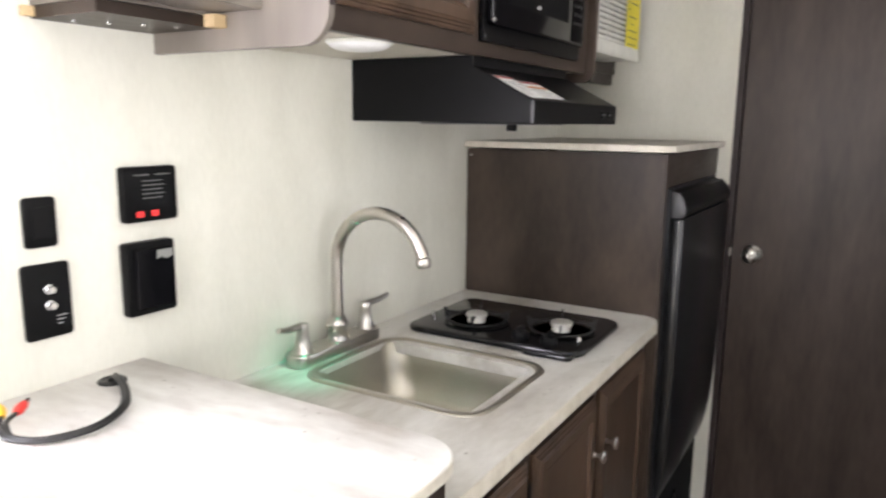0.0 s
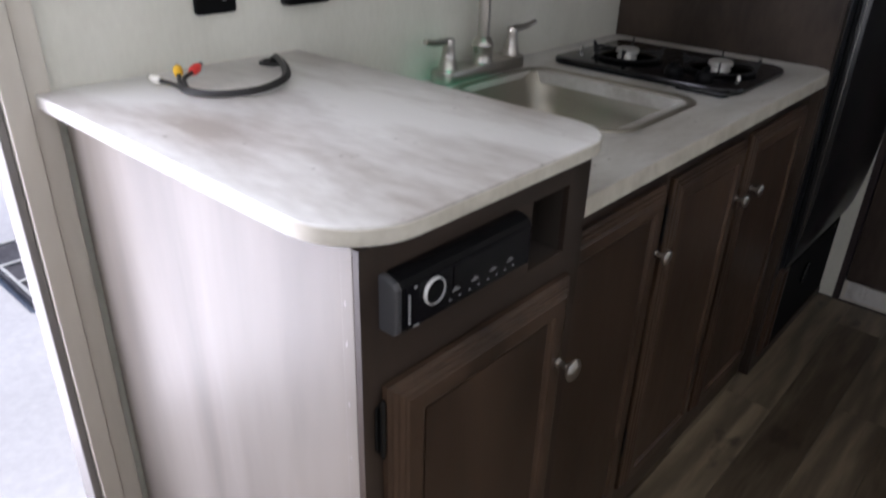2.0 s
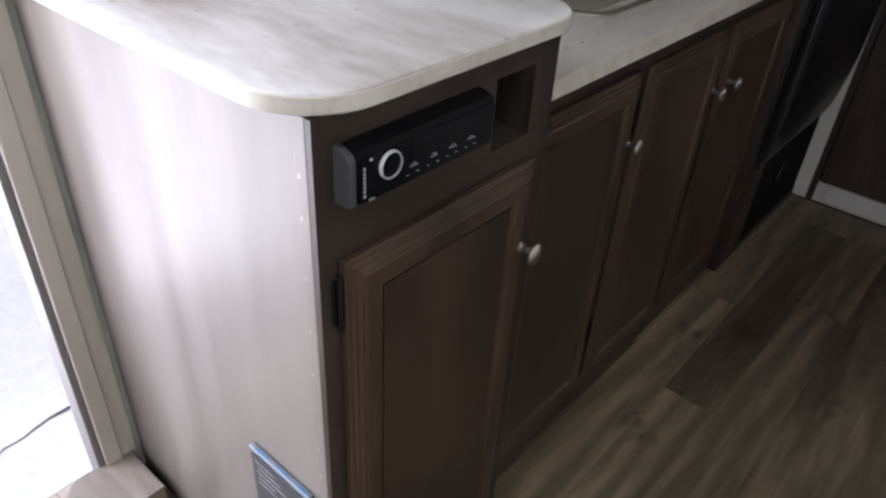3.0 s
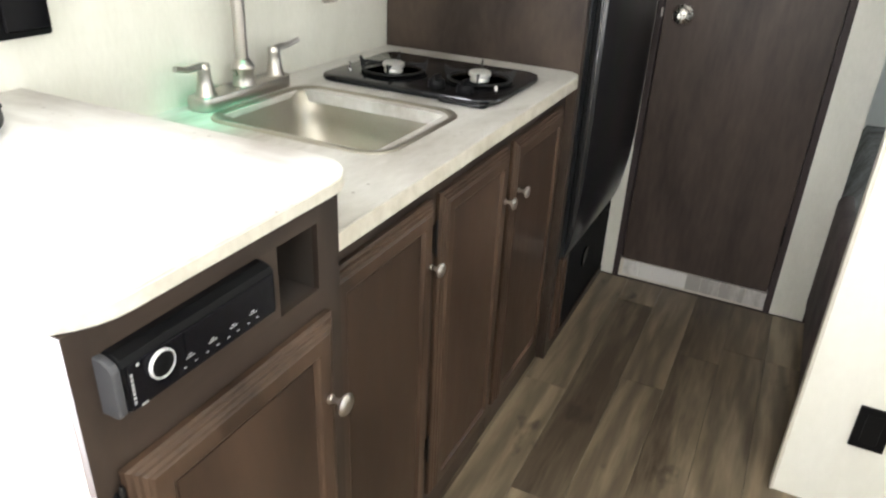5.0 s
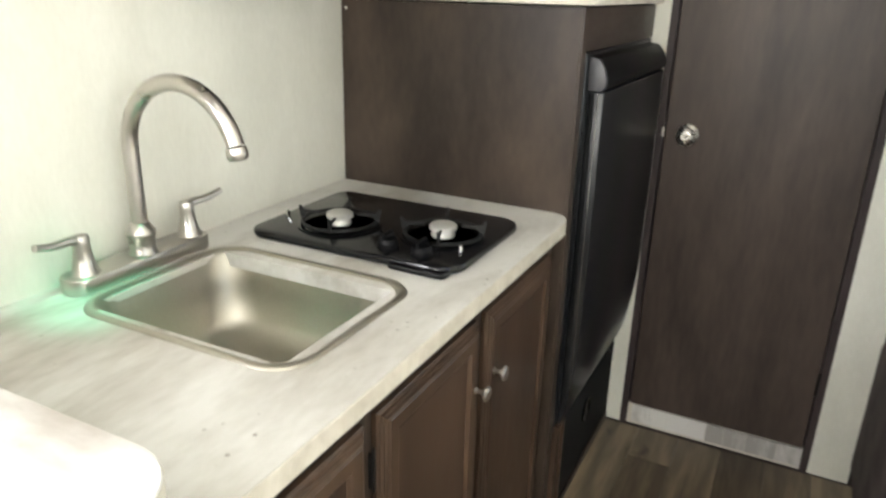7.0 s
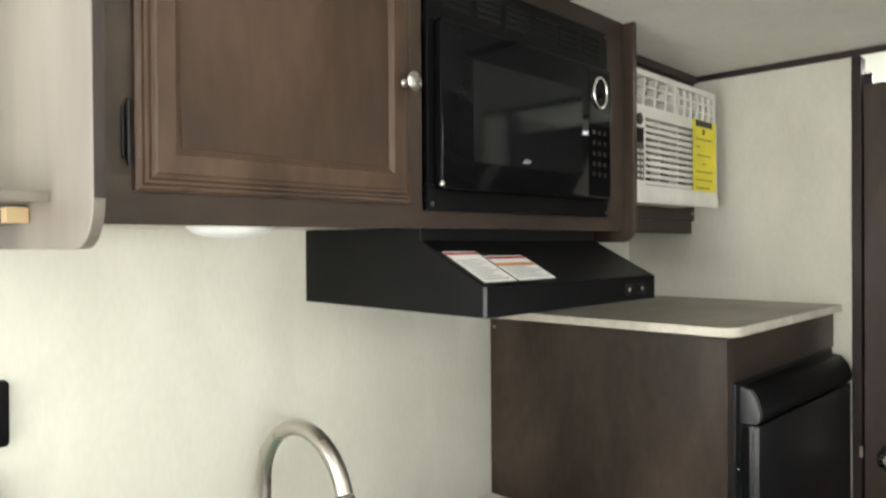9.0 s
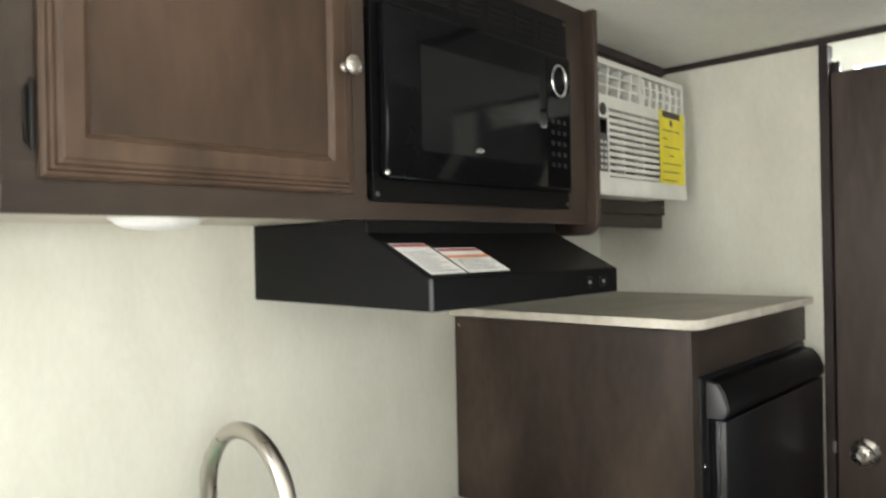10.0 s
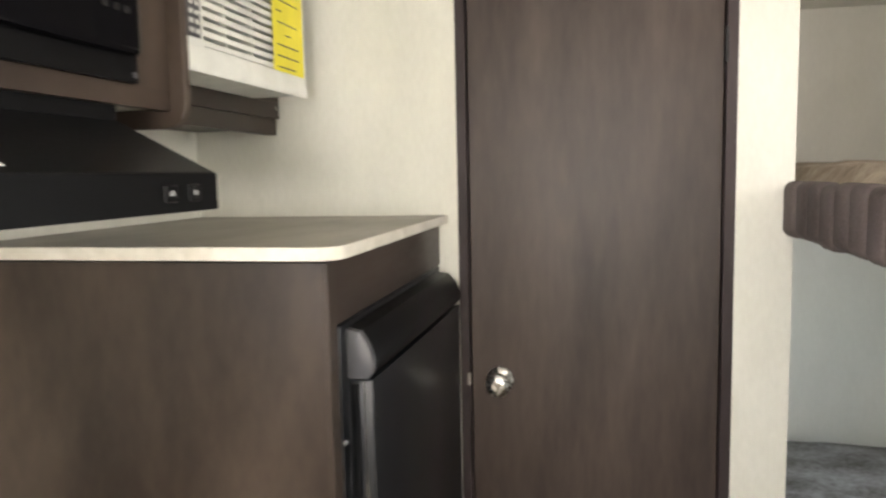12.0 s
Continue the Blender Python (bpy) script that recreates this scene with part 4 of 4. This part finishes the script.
for k in range(4):
    part("screw", lathe([(0.0035, 0), (0.0035, -0.0012), (0.001, -0.0018)], (0.035 + 0.026 * k, 0.785 + 0.038 * k, 1.5359), "z", 10), CHROME, shelf)

# microwave in its trim kit
mw = thing("microwave", (UX, 1.71, 1.565), "black built-in microwave with vented trim frame", "microwave")
bm = block(UX + 0.0005, UX + 0.009, 1.452, 1.984, 1.560, 1.600, 0.001)
block(UX + 0.0005, UX + 0.009, 1.452, 1.984, 1.862, 1.943, 0.001, bm)
block(UX + 0.0005, UX + 0.009, 1.452, 1.471, 1.600, 1.862, 0.001, bm)
block(UX + 0.0005, UX + 0.009, 1.963, 1.984, 1.600, 1.862, 0.001, bm)
part("trim_frame", bm, BLACK, mw, "satin black trim frame")
for k in range(6):
    for j in range(4):
        y = 1.489 + k * 0.080
        # flat near-black bars paint the shade inside the slots
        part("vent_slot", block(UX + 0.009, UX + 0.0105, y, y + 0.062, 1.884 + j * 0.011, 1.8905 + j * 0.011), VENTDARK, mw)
for y in (1.461, 1.976):
    for z in (1.570, 1.934):
        part("screw", lathe([(0.004, 0), (0.004, 0.001), (0.001, 0.002)], (UX + 0.009, y, z), "x", 10), GREYP, mw)
part("body", block(0.02, 0.337, 1.472, 1.962, 1.601, 1.861), BLACK, mw)
smooth(part("door", prism(outline(1.463, 1.972, 1.592, 1.860, 0.010, 3), "x", 0.3375, 0.354, 0.004), GLOSS, mw, "gloss black door"), 40)
part("window", block(0.3541, 0.3548, 1.541, 1.862, 1.640, 1.806, 0.0003), GLASS_D, mw, "smoked viewing window")
part("control_panel", block(0.3541, 0.3546, 1.886, 1.964, 1.600, 1.850), GLOSS, mw)
ring = [(1.925 + 0.024 * math.cos(2 * math.pi * k / 28), 1.808 + 0.030 * math.sin(2 * math.pi * k / 28)) for k in range(29)]
smooth(part("dial_ring", tube([(0.3565, y, z) for y, z in ring], 0.0030, 8), CHROME, mw, "chrome ring"), 60)
for r in range(5):
    for c in range(3):
        part("key", block(0.3546, 0.3550, 1.898 + c * 0.020, 1.909 + c * 0.020, 1.640 + r * 0.021, 1.648 + r * 0.021), KEYPRINT, mw)
badge = part("badge", prism([(1.674, 1.6505), (1.685, 1.6565), (1.674, 1.6530), (1.696, 1.6535), (1.685, 1.6475), (1.668, 1.6480)], "x", 0.3549, 0.3556), SILVER, mw, "small silver badge")
smooth(part("handle_end", lathe([(0.005, 0), (0.005, 0.004), (0.002, 0.006)], (0.350, 1.468, 1.601), "x", 14), CHROME, mw), 40)

# range hood
hood = thing("range_hood", (0.22, 1.70, 1.40), "black sheet-metal range hood with two paper stickers", "hood")
hp = [(0.001, 1.4005), (0.446, 1.3975), (0.446, 1.444), (0.312, 1.513), (0.312, 1.5335), (0.001, 1.5335)]
part("shell", prism(hp, "y", 1.460, 1.970, 0.0025), BLACK_M, hood)
part("lip", block(0.4462, 0.449, 1.4605, 1.9695, 1.398, 1.443, 0.001), BLACK, hood)
# grey strip paints the highlight on the hood's front corner
part("corner_edge", block(0.4420, 0.4485, 1.4585, 1.4615, 1.3985, 1.4435, 0.001), GREYP, hood)
part("filter", block(0.12, 0.36, 1.56, 1.84, 1.3955, 1.3985, 0.001), GREYP, hood)
part("lamp_socket", lathe([(0.012, 0), (0.013, 0.004), (0.013, 0.018)], (0.30, 1.67, 1.3805), "z", 14), BLACK, hood)
for y in (1.864, 1.912):
    kn = part("switch", block(0.449, 0.453, y - 0.011, y + 0.011, 1.410, 1.430, 0.002), BLACK, hood)
    part("symbol", lathe([(0.0032, 0), (0.0032, 0.0006), (0.001, 0.0008)], (0.453, y, 1.420), "x", 12), INK, kn)
nx, nz = 0.069, 0.134
nl = math.hypot(nx, nz)
nx, nz = nx / nl, nz / nl


def on_slope(y0, y1, s0, s1, lift, mat, name, parent, label=""):
    """A thin sheet lying on the hood's slope, s along it from the lower edge."""
    ux, uz = -nz, nx
    bx, bz = 0.446 + nx * lift, 1.444 + nz * lift
    poly = [(bx + ux * s0, bz + uz * s0), (bx + ux * s1, bz + uz * s1), (bx + ux * s1 + nx * 0.0004, bz + uz * s1 + nz * 0.0004), (bx + ux * s0 + nx * 0.0004, bz + uz * s0 + nz * 0.0004)]
    return part(name, prism(poly, "y", y0, y1), mat, parent, label)


for y0, y1, s0, s1, bars in ((1.470, 1.546, 0.011, 0.109, (REDPRINT,)), (1.552, 1.652, 0.011, 0.092, (REDPRINT, ORANGE))):
    st = on_slope(y0, y1, s0, s1, 0.0006, PAPER, "sticker", hood, "white warning sticker with red heading")
    on_slope(y0, y1, s1 - 0.011, s1 - 0.004, 0.0012, bars[0], "heading", st)
    if len(bars) > 1:
        on_slope(y0, y1, s0 + 0.047, s0 + 0.055, 0.0012, bars[1], "heading", st)
    for k in range(8):
        s = s0 + 0.008 + k * (s1 - s0 - 0.03) / 8
        on_slope(y0 + 0.006, y1 - 0.008 - 0.012 * (k % 3), s, s + 0.0012, 0.0012, INK_D, "print", st)

# boxed-in air conditioner over the refrigerator
box = thing("ac_surround", (0.12, 2.37, 1.53), "dark brown box built round the air conditioner", "cabinet")
part("front_rail", block(0.196, 0.212, 2.083, BATH_Y - 0.002, 1.568, 1.603, 0.001), WOOD_Y, box)
part("valance", block(0.186, 0.205, 2.083, BATH_Y - 0.004, 1.532, 1.5675, 0.001), WOOD_Y, box)
part("front_rail", block(0.196, 0.212, 2.083, BATH_Y - 0.002, 1.900, CEIL_Z - 0.001), WOOD_Y, box)
part("stile", block(0.196, 0.212, 2.556, BATH_Y - 0.002, 1.603, 1.900), WOOD_Z, box)
part("bottom", block(0.001, 0.195, 2.083, BATH_Y - 0.002, 1.545, 1.560), WOOD_Y, box)
part("bolt", lathe([(0.005, 0), (0.005, 0.002), (0.002, 0.003)], (0.212, 2.655, 1.590), "x", 10), CHROME, box)

ac = thing("air_conditioner", (0.2, 2.330, 1.603), "white window air conditioner with yellow paper label", "air conditioner")
smooth(part("case", prism(outline(2.105, 2.572, 1.6035, 1.905, 0.014, 4), "x", 0.05, 0.290, 0.004), WHITE, ac), 40)
bm = prism(outline(2.105, 2.572, 1.6035, 1.640, (0.014, 0.014, 0, 0), 4), "x", 0.290, 0.322)
block(0.290, 0.322, 2.105, 2.176, 1.640, 1.795, 0, bm)
block(0.290, 0.322, 2.548, 2.572, 1.640, 1.795, 0, bm)
block(0.290, 0.322, 2.105, 2.572, 1.795, 1.822, 0, bm)
block(0.290, 0.318, 2.105, 2.117, 1.822, 1.905, 0, bm)
block(0.290, 0.318, 2.560, 2.572, 1.822, 1.905, 0, bm)
block(0.290, 0.318, 2.328, 2.341, 1.822, 1.892, 0, bm)
block(0.290, 0.318, 2.117, 2.560, 1.892, 1.905, 0, bm)
part("bezel", bm, WHITE, ac, "white plastic front bezel")
smooth(part("lower_lip", prism([(0.3222, 1.636), (0.3222, 1.5995), (0.3240, 1.5985), (0.3258, 1.602), (0.3264, 1.609), (0.3256, 1.618), (0.3236, 1.629)], "y", 2.107, 2.570), WHITE, ac, "rounded white lower edge"), 50)
# near-black sheet paints the shade behind the slats
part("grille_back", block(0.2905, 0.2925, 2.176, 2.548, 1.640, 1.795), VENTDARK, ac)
for k in range(10):
    z = 1.6425 + k * 0.0153
    bm = prism([(0.294, z + 0.0020), (0.319, z), (0.321, z + 0.0080), (0.296, z + 0.0095)], "y", 2.176, 2.548)
    part("slat", bm, WHITE, ac)
for y in (2.253, 2.349, 2.445):
    part("mullion", block(0.293, 0.316, y, y + 0.004, 1.640, 1.795), WHITE, ac)
part("louver_back", block(0.2905, 0.2925, 2.117, 2.560, 1.822, 1.892), VENTGREY, ac)
for k in range(4):
    y = 2.123 + k * 0.054
    part("louver", prism([(y, 1.824), (y + 0.009, 1.824), (y + 0.019, 1.890), (y + 0.010, 1.890)], "x", 0.294, 0.314), WHITE, ac)
for k in range(6):
    y = 2.347 + k * 0.036
    part("louver", prism([(y, 1.824), (y + 0.016, 1.824), (y + 0.022, 1.857), (y + 0.016, 1.890), (y + 0.004, 1.890), (y + 0.008, 1.857)], "x", 0.294, 0.314), WHITE, ac)
for side in (2.117, 2.341):
    for z in (1.845, 1.868):
        part("louver", block(0.294, 0.315, side, side + 0.221, z, z + 0.004), WHITE, ac)
part("control_panel", block(0.322, 0.3232, 2.130, 2.166, 1.650, 1.770, 0.0004), GREYP, ac, "grey control strip")
part("display", block(0.3232, 0.3240, 2.134, 2.162, 1.735, 1.765), GLOSS, ac)
for k in range(5):
    part("key", block(0.3232, 0.3242, 2.136, 2.144, 1.656 + k * 0.014, 1.663 + k * 0.014), WHITE, ac)
    part("key", block(0.3232, 0.3242, 2.152, 2.160, 1.656 + k * 0.014, 1.663 + k * 0.014), WHITE, ac)
smooth(part("badge", lathe([(0.014, 0), (0.014, 0.002), (0.010, 0.003), (0.002, 0.003)], (0.322, 2.148, 1.789), "x", 18), INK_K, ac, "round dark badge"), 40)
lab = part("energy_label", block(0.3245, 0.3250, 2.418, 2.558, 1.639, 1.823), YELLOW, ac, "yellow paper label with black print")
part("heading", block(0.3250, 0.3254, 2.435, 2.533, 1.806, 1.822), INK_K, lab)
part("symbol", block(0.3250, 0.3254, 2.475, 2.489, 1.786, 1.800), INK_K, lab)
for k, (a, b) in enumerate(((2.435, 2.533), (2.435, 2.459), (2.440, 2.526), (2.473, 2.497), (2.435, 2.533), (2.435, 2.533), (2.435, 2.516))):
    part("print", block(0.3250, 0.3254, a, b, 1.772 - k * 0.021, 1.7745 - k * 0.021), INK_K, lab)

# ---- refrigerator and its cabinet ----
fc = thing("tall_cabinet", (0.28, 2.32, 0), "dark brown refrigerator cabinet with a wide wood-grain side", "cabinet")
RX = 0.573
part("side_panel", block(0.002, RX - 0.0005, 2.000, 2.018, 0.0, 1.3245), WOOD_Z, fc, "dark wood-grain side panel")
part("stile", block(RX, RX + 0.006, 2.000, 2.030, 0.0, 1.3245), WOOD_Z, fc)
part("top_rail", block(RX - 0.016, RX + 0.006, 2.030, BATH_Y - 0.002, 1.238, 1.3245), WOOD_Y, fc)
part("shelf", block(0.002, RX, 2.018, BATH_Y - 0.002, 0.300, 0.320), WOOD_IN, fc)
part("rail", block(RX - 0.016, RX + 0.006, 2.030, 2.120, 0.340, 0.400), WOOD_Y, fc)
part("stile", block(RX - 0.016, RX + 0.004, 2.030, 2.118, 0.0, 0.345), WOOD_Z, fc)
part("door_panel", panel_door(RX + 0.0045, 2.036, 2.112, 0.05, 0.34, 0.012, 0.018), WOOD_DOOR, fc)
part("bottom_rail", block(RX - 0.016, RX + 0.004, 2.118, BATH_Y - 0.002, 0.0, 0.025), WOOD_Y, fc)
part("back", block(0.002, 0.008, 2.018, BATH_Y - 0.002, 0.0, 1.3245), WOOD_IN, fc)
part("screw", lathe([(0.004, 0), (0.004, 0.001), (0.001, 0.0015)], (0.015, 1.9995, 1.306), "y", 8, lean=pose(0, 0, 0, 0, 0, 180)), CHROME, fc)

LEDGE = (0.001, 0.598, 1.985, BATH_Y - 0.001, (0, 0.035, 0, 0))
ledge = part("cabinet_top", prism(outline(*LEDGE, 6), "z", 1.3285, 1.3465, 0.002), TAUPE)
inner = outline(0.001, 0.5982, 1.9848, BATH_Y - 0.001, (0, 0.0352, 0, 0), 6)
band = outline(0.001, 0.5992, 1.9838, BATH_Y - 0.001, (0, 0.0362, 0, 0), 6)
bm = bmesh.new()
rings = [[bm.verts.new((x, y, z)) for x, y in loop[:-1]] for loop, z in ((inner, 1.3289), (band, 1.3296), (band, 1.3455), (inner, 1.3469))]
for a, b in zip(rings, rings[1:]):
    for k in range(len(a) - 1):
        bm.faces.new((a[k], a[k + 1], b[k + 1], b[k]))
smooth(part("edge_band", bm, EDGE, ledge, "cream laminate edge"), 35)
tagged(ledge, "pale laminate top of the refrigerator cabinet", "worktop")

fr = thing("refrigerator", (0.3, 2.34, 0.320), "small black refrigerator with a curved door and top handle", "refrigerator")
part("body", block(0.03, RX + 0.008, 2.032, 2.660, 0.322, 1.236, 0.003), FRIDGE, fr)
dp = [(0.582, 0.330), (0.590, 0.338), (0.602, 0.372), (0.613, 0.430), (0.621, 0.490), (0.6255, 0.55), (0.628, 0.63), (0.629, 0.75), (0.629, 1.156), (0.582, 1.156)]
part("gasket", block(0.5785, 0.5815, 2.056, 2.634, 0.335, 1.220), GREYP, fr)
for x in (0.5865, 0.5935):
    part("gasket_rib", block(x, x + 0.0035, 2.0535, 2.0578, 0.40, 1.150, 0.0012), BLACK, fr, "black door seal rib")
# chrome strip added in place of the glossy highlight along the door edge
part("edge_trim", block(0.6045, 0.6060, 2.0555, 2.0578, 0.44, 1.154, 0.0004), CHROME, fr, "thin chrome strip standing for the edge highlight")
hp2 = [(0.582, 1.158), (0.622, 1.158), (0.632, 1.168), (0.633, 1.182), (0.624, 1.206), (0.608, 1.224), (0.582, 1.228)]


def tapered(bm):
    """The front of the door stands further out towards its far side."""
    for v in bm.verts:
        if v.co.x > 0.585:
            v.co.x -= 0.012 * (2.632 - v.co.y) / 0.58 * (v.co.x - 0.585) / 0.045
    return bm


smooth(part("door", tapered(prism(dp, "y", 2.058, 2.632, 0.004)), FRIDGE, fr, "curved black door"), 30)
smooth(part("handle", tapered(prism(hp2, "y", 2.068, 2.632, 0.003)), BLACK, fr, "moulded black top handle"), 35)
smooth(part("handle_cap", tapered(prism(hp2, "y", 2.052, 2.0675, 0.003)), GREYP, fr, "grey handle end"), 35)
for z in (1.07, 0.72):
    part("screw", lathe([(0.004, 0), (0.004, 0.001), (0.001, 0.002)], (RX + 0.0082, 2.044, z), "x", 8), CHROME, fr)

furnace = thing("furnace_front", (0.56, 2.38, 0.026), "plain black furnace cover below the refrigerator", "furnace")
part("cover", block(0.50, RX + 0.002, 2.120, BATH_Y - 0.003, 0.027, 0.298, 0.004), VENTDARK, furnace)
smooth(part("vent", lathe([(0.036, 0), (0.037, 0.003), (0.032, 0.005), (0.028, 0.003), (0.01, 0.002)], (RX + 0.002, 2.37, 0.20), "x", 24), GLOSS, furnace, "round vent outlet"), 40)
for y in (2.14, 2.62):
    part("screw", lathe([(0.004, 0), (0.004, 0.001), (0.001, 0.002)], (RX + 0.002, y, 0.280), "x", 8), GREYP, furnace)

# ---- bunks behind the partition ----
ub = thing("upper_bunk", (1.7, 2.8, 1.30), "upper bunk with padded dark brown fabric front", "bunk")
front = smooth(part("padded_front", prism(outline(1.288, 1.330, 1.303, 1.405, 0.014, 4), "y", 1.797, BATH_Y - 0.004, 0.012), FABRIC, ub, "padded dark brown fabric front"), 50)
rng = random.Random(5)
for k in range(12):
    y1 = 2.672 - k * 0.0727
    sag = rng.uniform(-0.002, 0.003)
    smooth(part("pad", prism(outline(1.277 + 0.004 * (k > 0) + rng.uniform(0, 0.002), 1.326, 1.298 + sag, 1.407 + sag, 0.018, 5), "y", y1 - 0.0725, y1, 0.012), FABRIC, front), 60)
part("deck", block(1.331, EAST_X - 0.002, 1.797, NORTH_Y - 0.002, 1.302, 1.345), WOOD_Y, ub)
rng = random.Random(3)
bm = bmesh.new()
nxs, nys = 10, 28
grid = []
for i in range(nxs + 1):
    for j in range(nys + 1):
        u, v = i / nxs, j / nys
        edge = min(1.0, min(u, 1 - u) * nxs / 1.2, min(v, 1 - v) * nys / 1.2)
        grid.append(bm.verts.new((1.333 + u * (EAST_X - 1.338), 1.80 + v * (NORTH_Y - 1.805), 1.346 + 0.098 * edge ** 0.5 + rng.uniform(-0.006, 0.006) * edge)))
for i in range(nxs):
    for j in range(nys):
        a = i * (nys + 1) + j
        bm.faces.new((grid[a], grid[a + 1], grid[a + nys + 2], grid[a + nys + 1]))
smooth(part("mattress", bm, TICKING, ub, "tan patterned mattress"), 60)

lb = thing("lower_bunk", (1.7, 2.8, 0), "lower bunk with a patterned grey-brown mattress", "bunk")
part("base", block(1.335, EAST_X - 0.002, 1.797, NORTH_Y - 0.002, 0.0, 0.26), TRIM_D, lb, "dark bunk base")
smooth(part("front_cover", prism(outline(1.296, 1.340, 0.075, 0.490, (0.006, 0.004, 0.01, 0.03), 5), "y", 1.797, BATH_Y - 0.006, 0.012), FABRIC, lb, "dark brown fabric front"), 50)
part("toe_board", block(1.320, 1.3345, 1.797, BATH_Y - 0.006, 0.0, 0.0745), BLACK, lb)
bm = bmesh.new()
grid = []
for i in range(nxs + 1):
    for j in range(nys + 1):
        u, v = i / nxs, j / nys
        edge = min(1.0, min(u, 1 - u) * nxs / 1.2, min(v, 1 - v) * nys / 1.2)
        grid.append(bm.verts.new((1.335 + u * (EAST_X - 1.340), 1.80 + v * (NORTH_Y - 1.805), 0.262 + 0.195 * edge ** 0.4 + rng.uniform(-0.010, 0.010) * edge)))
for i in range(nxs):
    for j in range(nys):
        a = i * (nys + 1) + j
        bm.faces.new((grid[a], grid[a + 1], grid[a + nys + 2], grid[a + nys + 1]))
smooth(part("mattress", bm, MATTRESS, lb, "grey-brown patterned mattress"), 60)

# ---- outside the entry door ----
GZ = -0.55
bm = block(-400, 400, -400, 400, GZ - 0.2, GZ)
structure("ground", bm, CONCRETE, "bright pale concrete yard", "ground")
crack = bmesh.new()
rng = random.Random(11)
prev = None
for k in range(41):
    t = k / 40
    y = -0.10 + 1.9 * t
    x = -0.749 - 0.141 * y + rng.uniform(-0.010, 0.010)
    w = 0.002 + 0.005 * rng.random()
    a, b = crack.verts.new((x - w, y, GZ + 0.003)), crack.verts.new((x + w, y, GZ + 0.003))
    if prev:
        crack.faces.new((prev[0], prev[1], b, a))
    prev = (a, b)
structure("ground_crack", crack, CRACK, "thin irregular crack in the concrete", "crack")
grate = thing("step_grate", (-2.64, 1.5, GZ), "dark outdoor floor panel with pale metal dividing bars", "panel")
part("bed", block(-3.03, -2.27, 1.0005, 2.00, GZ + 0.002, GZ + 0.018, 0.002), GRITTY, grate, "scuffed dark bed")
for x in (-3.03, -2.76, -2.53, -2.285):
    part("bar", block(x, x + 0.022, 1.0005, 2.00, GZ + 0.0185, GZ + 0.030, 0.003), WHITE, grate, "pale metal bar")
rail = part("edge_rail", block(-3.03, -2.24, 0.965, 1.000, GZ + 0.001, GZ + 0.036, 0.003), GRITTY, grate, "dark edge rail")
part("cap", block(-3.03, -2.24, 0.9815, 1.000, GZ + 0.0362, GZ + 0.040, 0.001), WHITE, rail, "pale top strip")

# ---- floor planks ----
rng = random.Random(21)
W, LONG = 0.129, 1.05
joint = {4: 0.84, 5: 1.45, 6: 0.98, 7: 2.25, 8: 1.30}
for col in range(17):
    x = 0.045 + W * col
    y = joint.get(col, rng.uniform(0, LONG)) - 5 * LONG
    while y < BATH_Y:
        y0, y1 = max(y, SOUTH_Y), min(y + LONG, BATH_Y - 0.009 if x < 1.3 else 1.76)
        if y1 - y0 > 0.04:
            part("plank", block(x + 0.0004, min(x + W, EAST_X) - 0.0004, y0 + 0.0004, y1 - 0.0004, -0.004, 0.0, 0.0005, segments=1), PLANK, floor)
        y += LONG
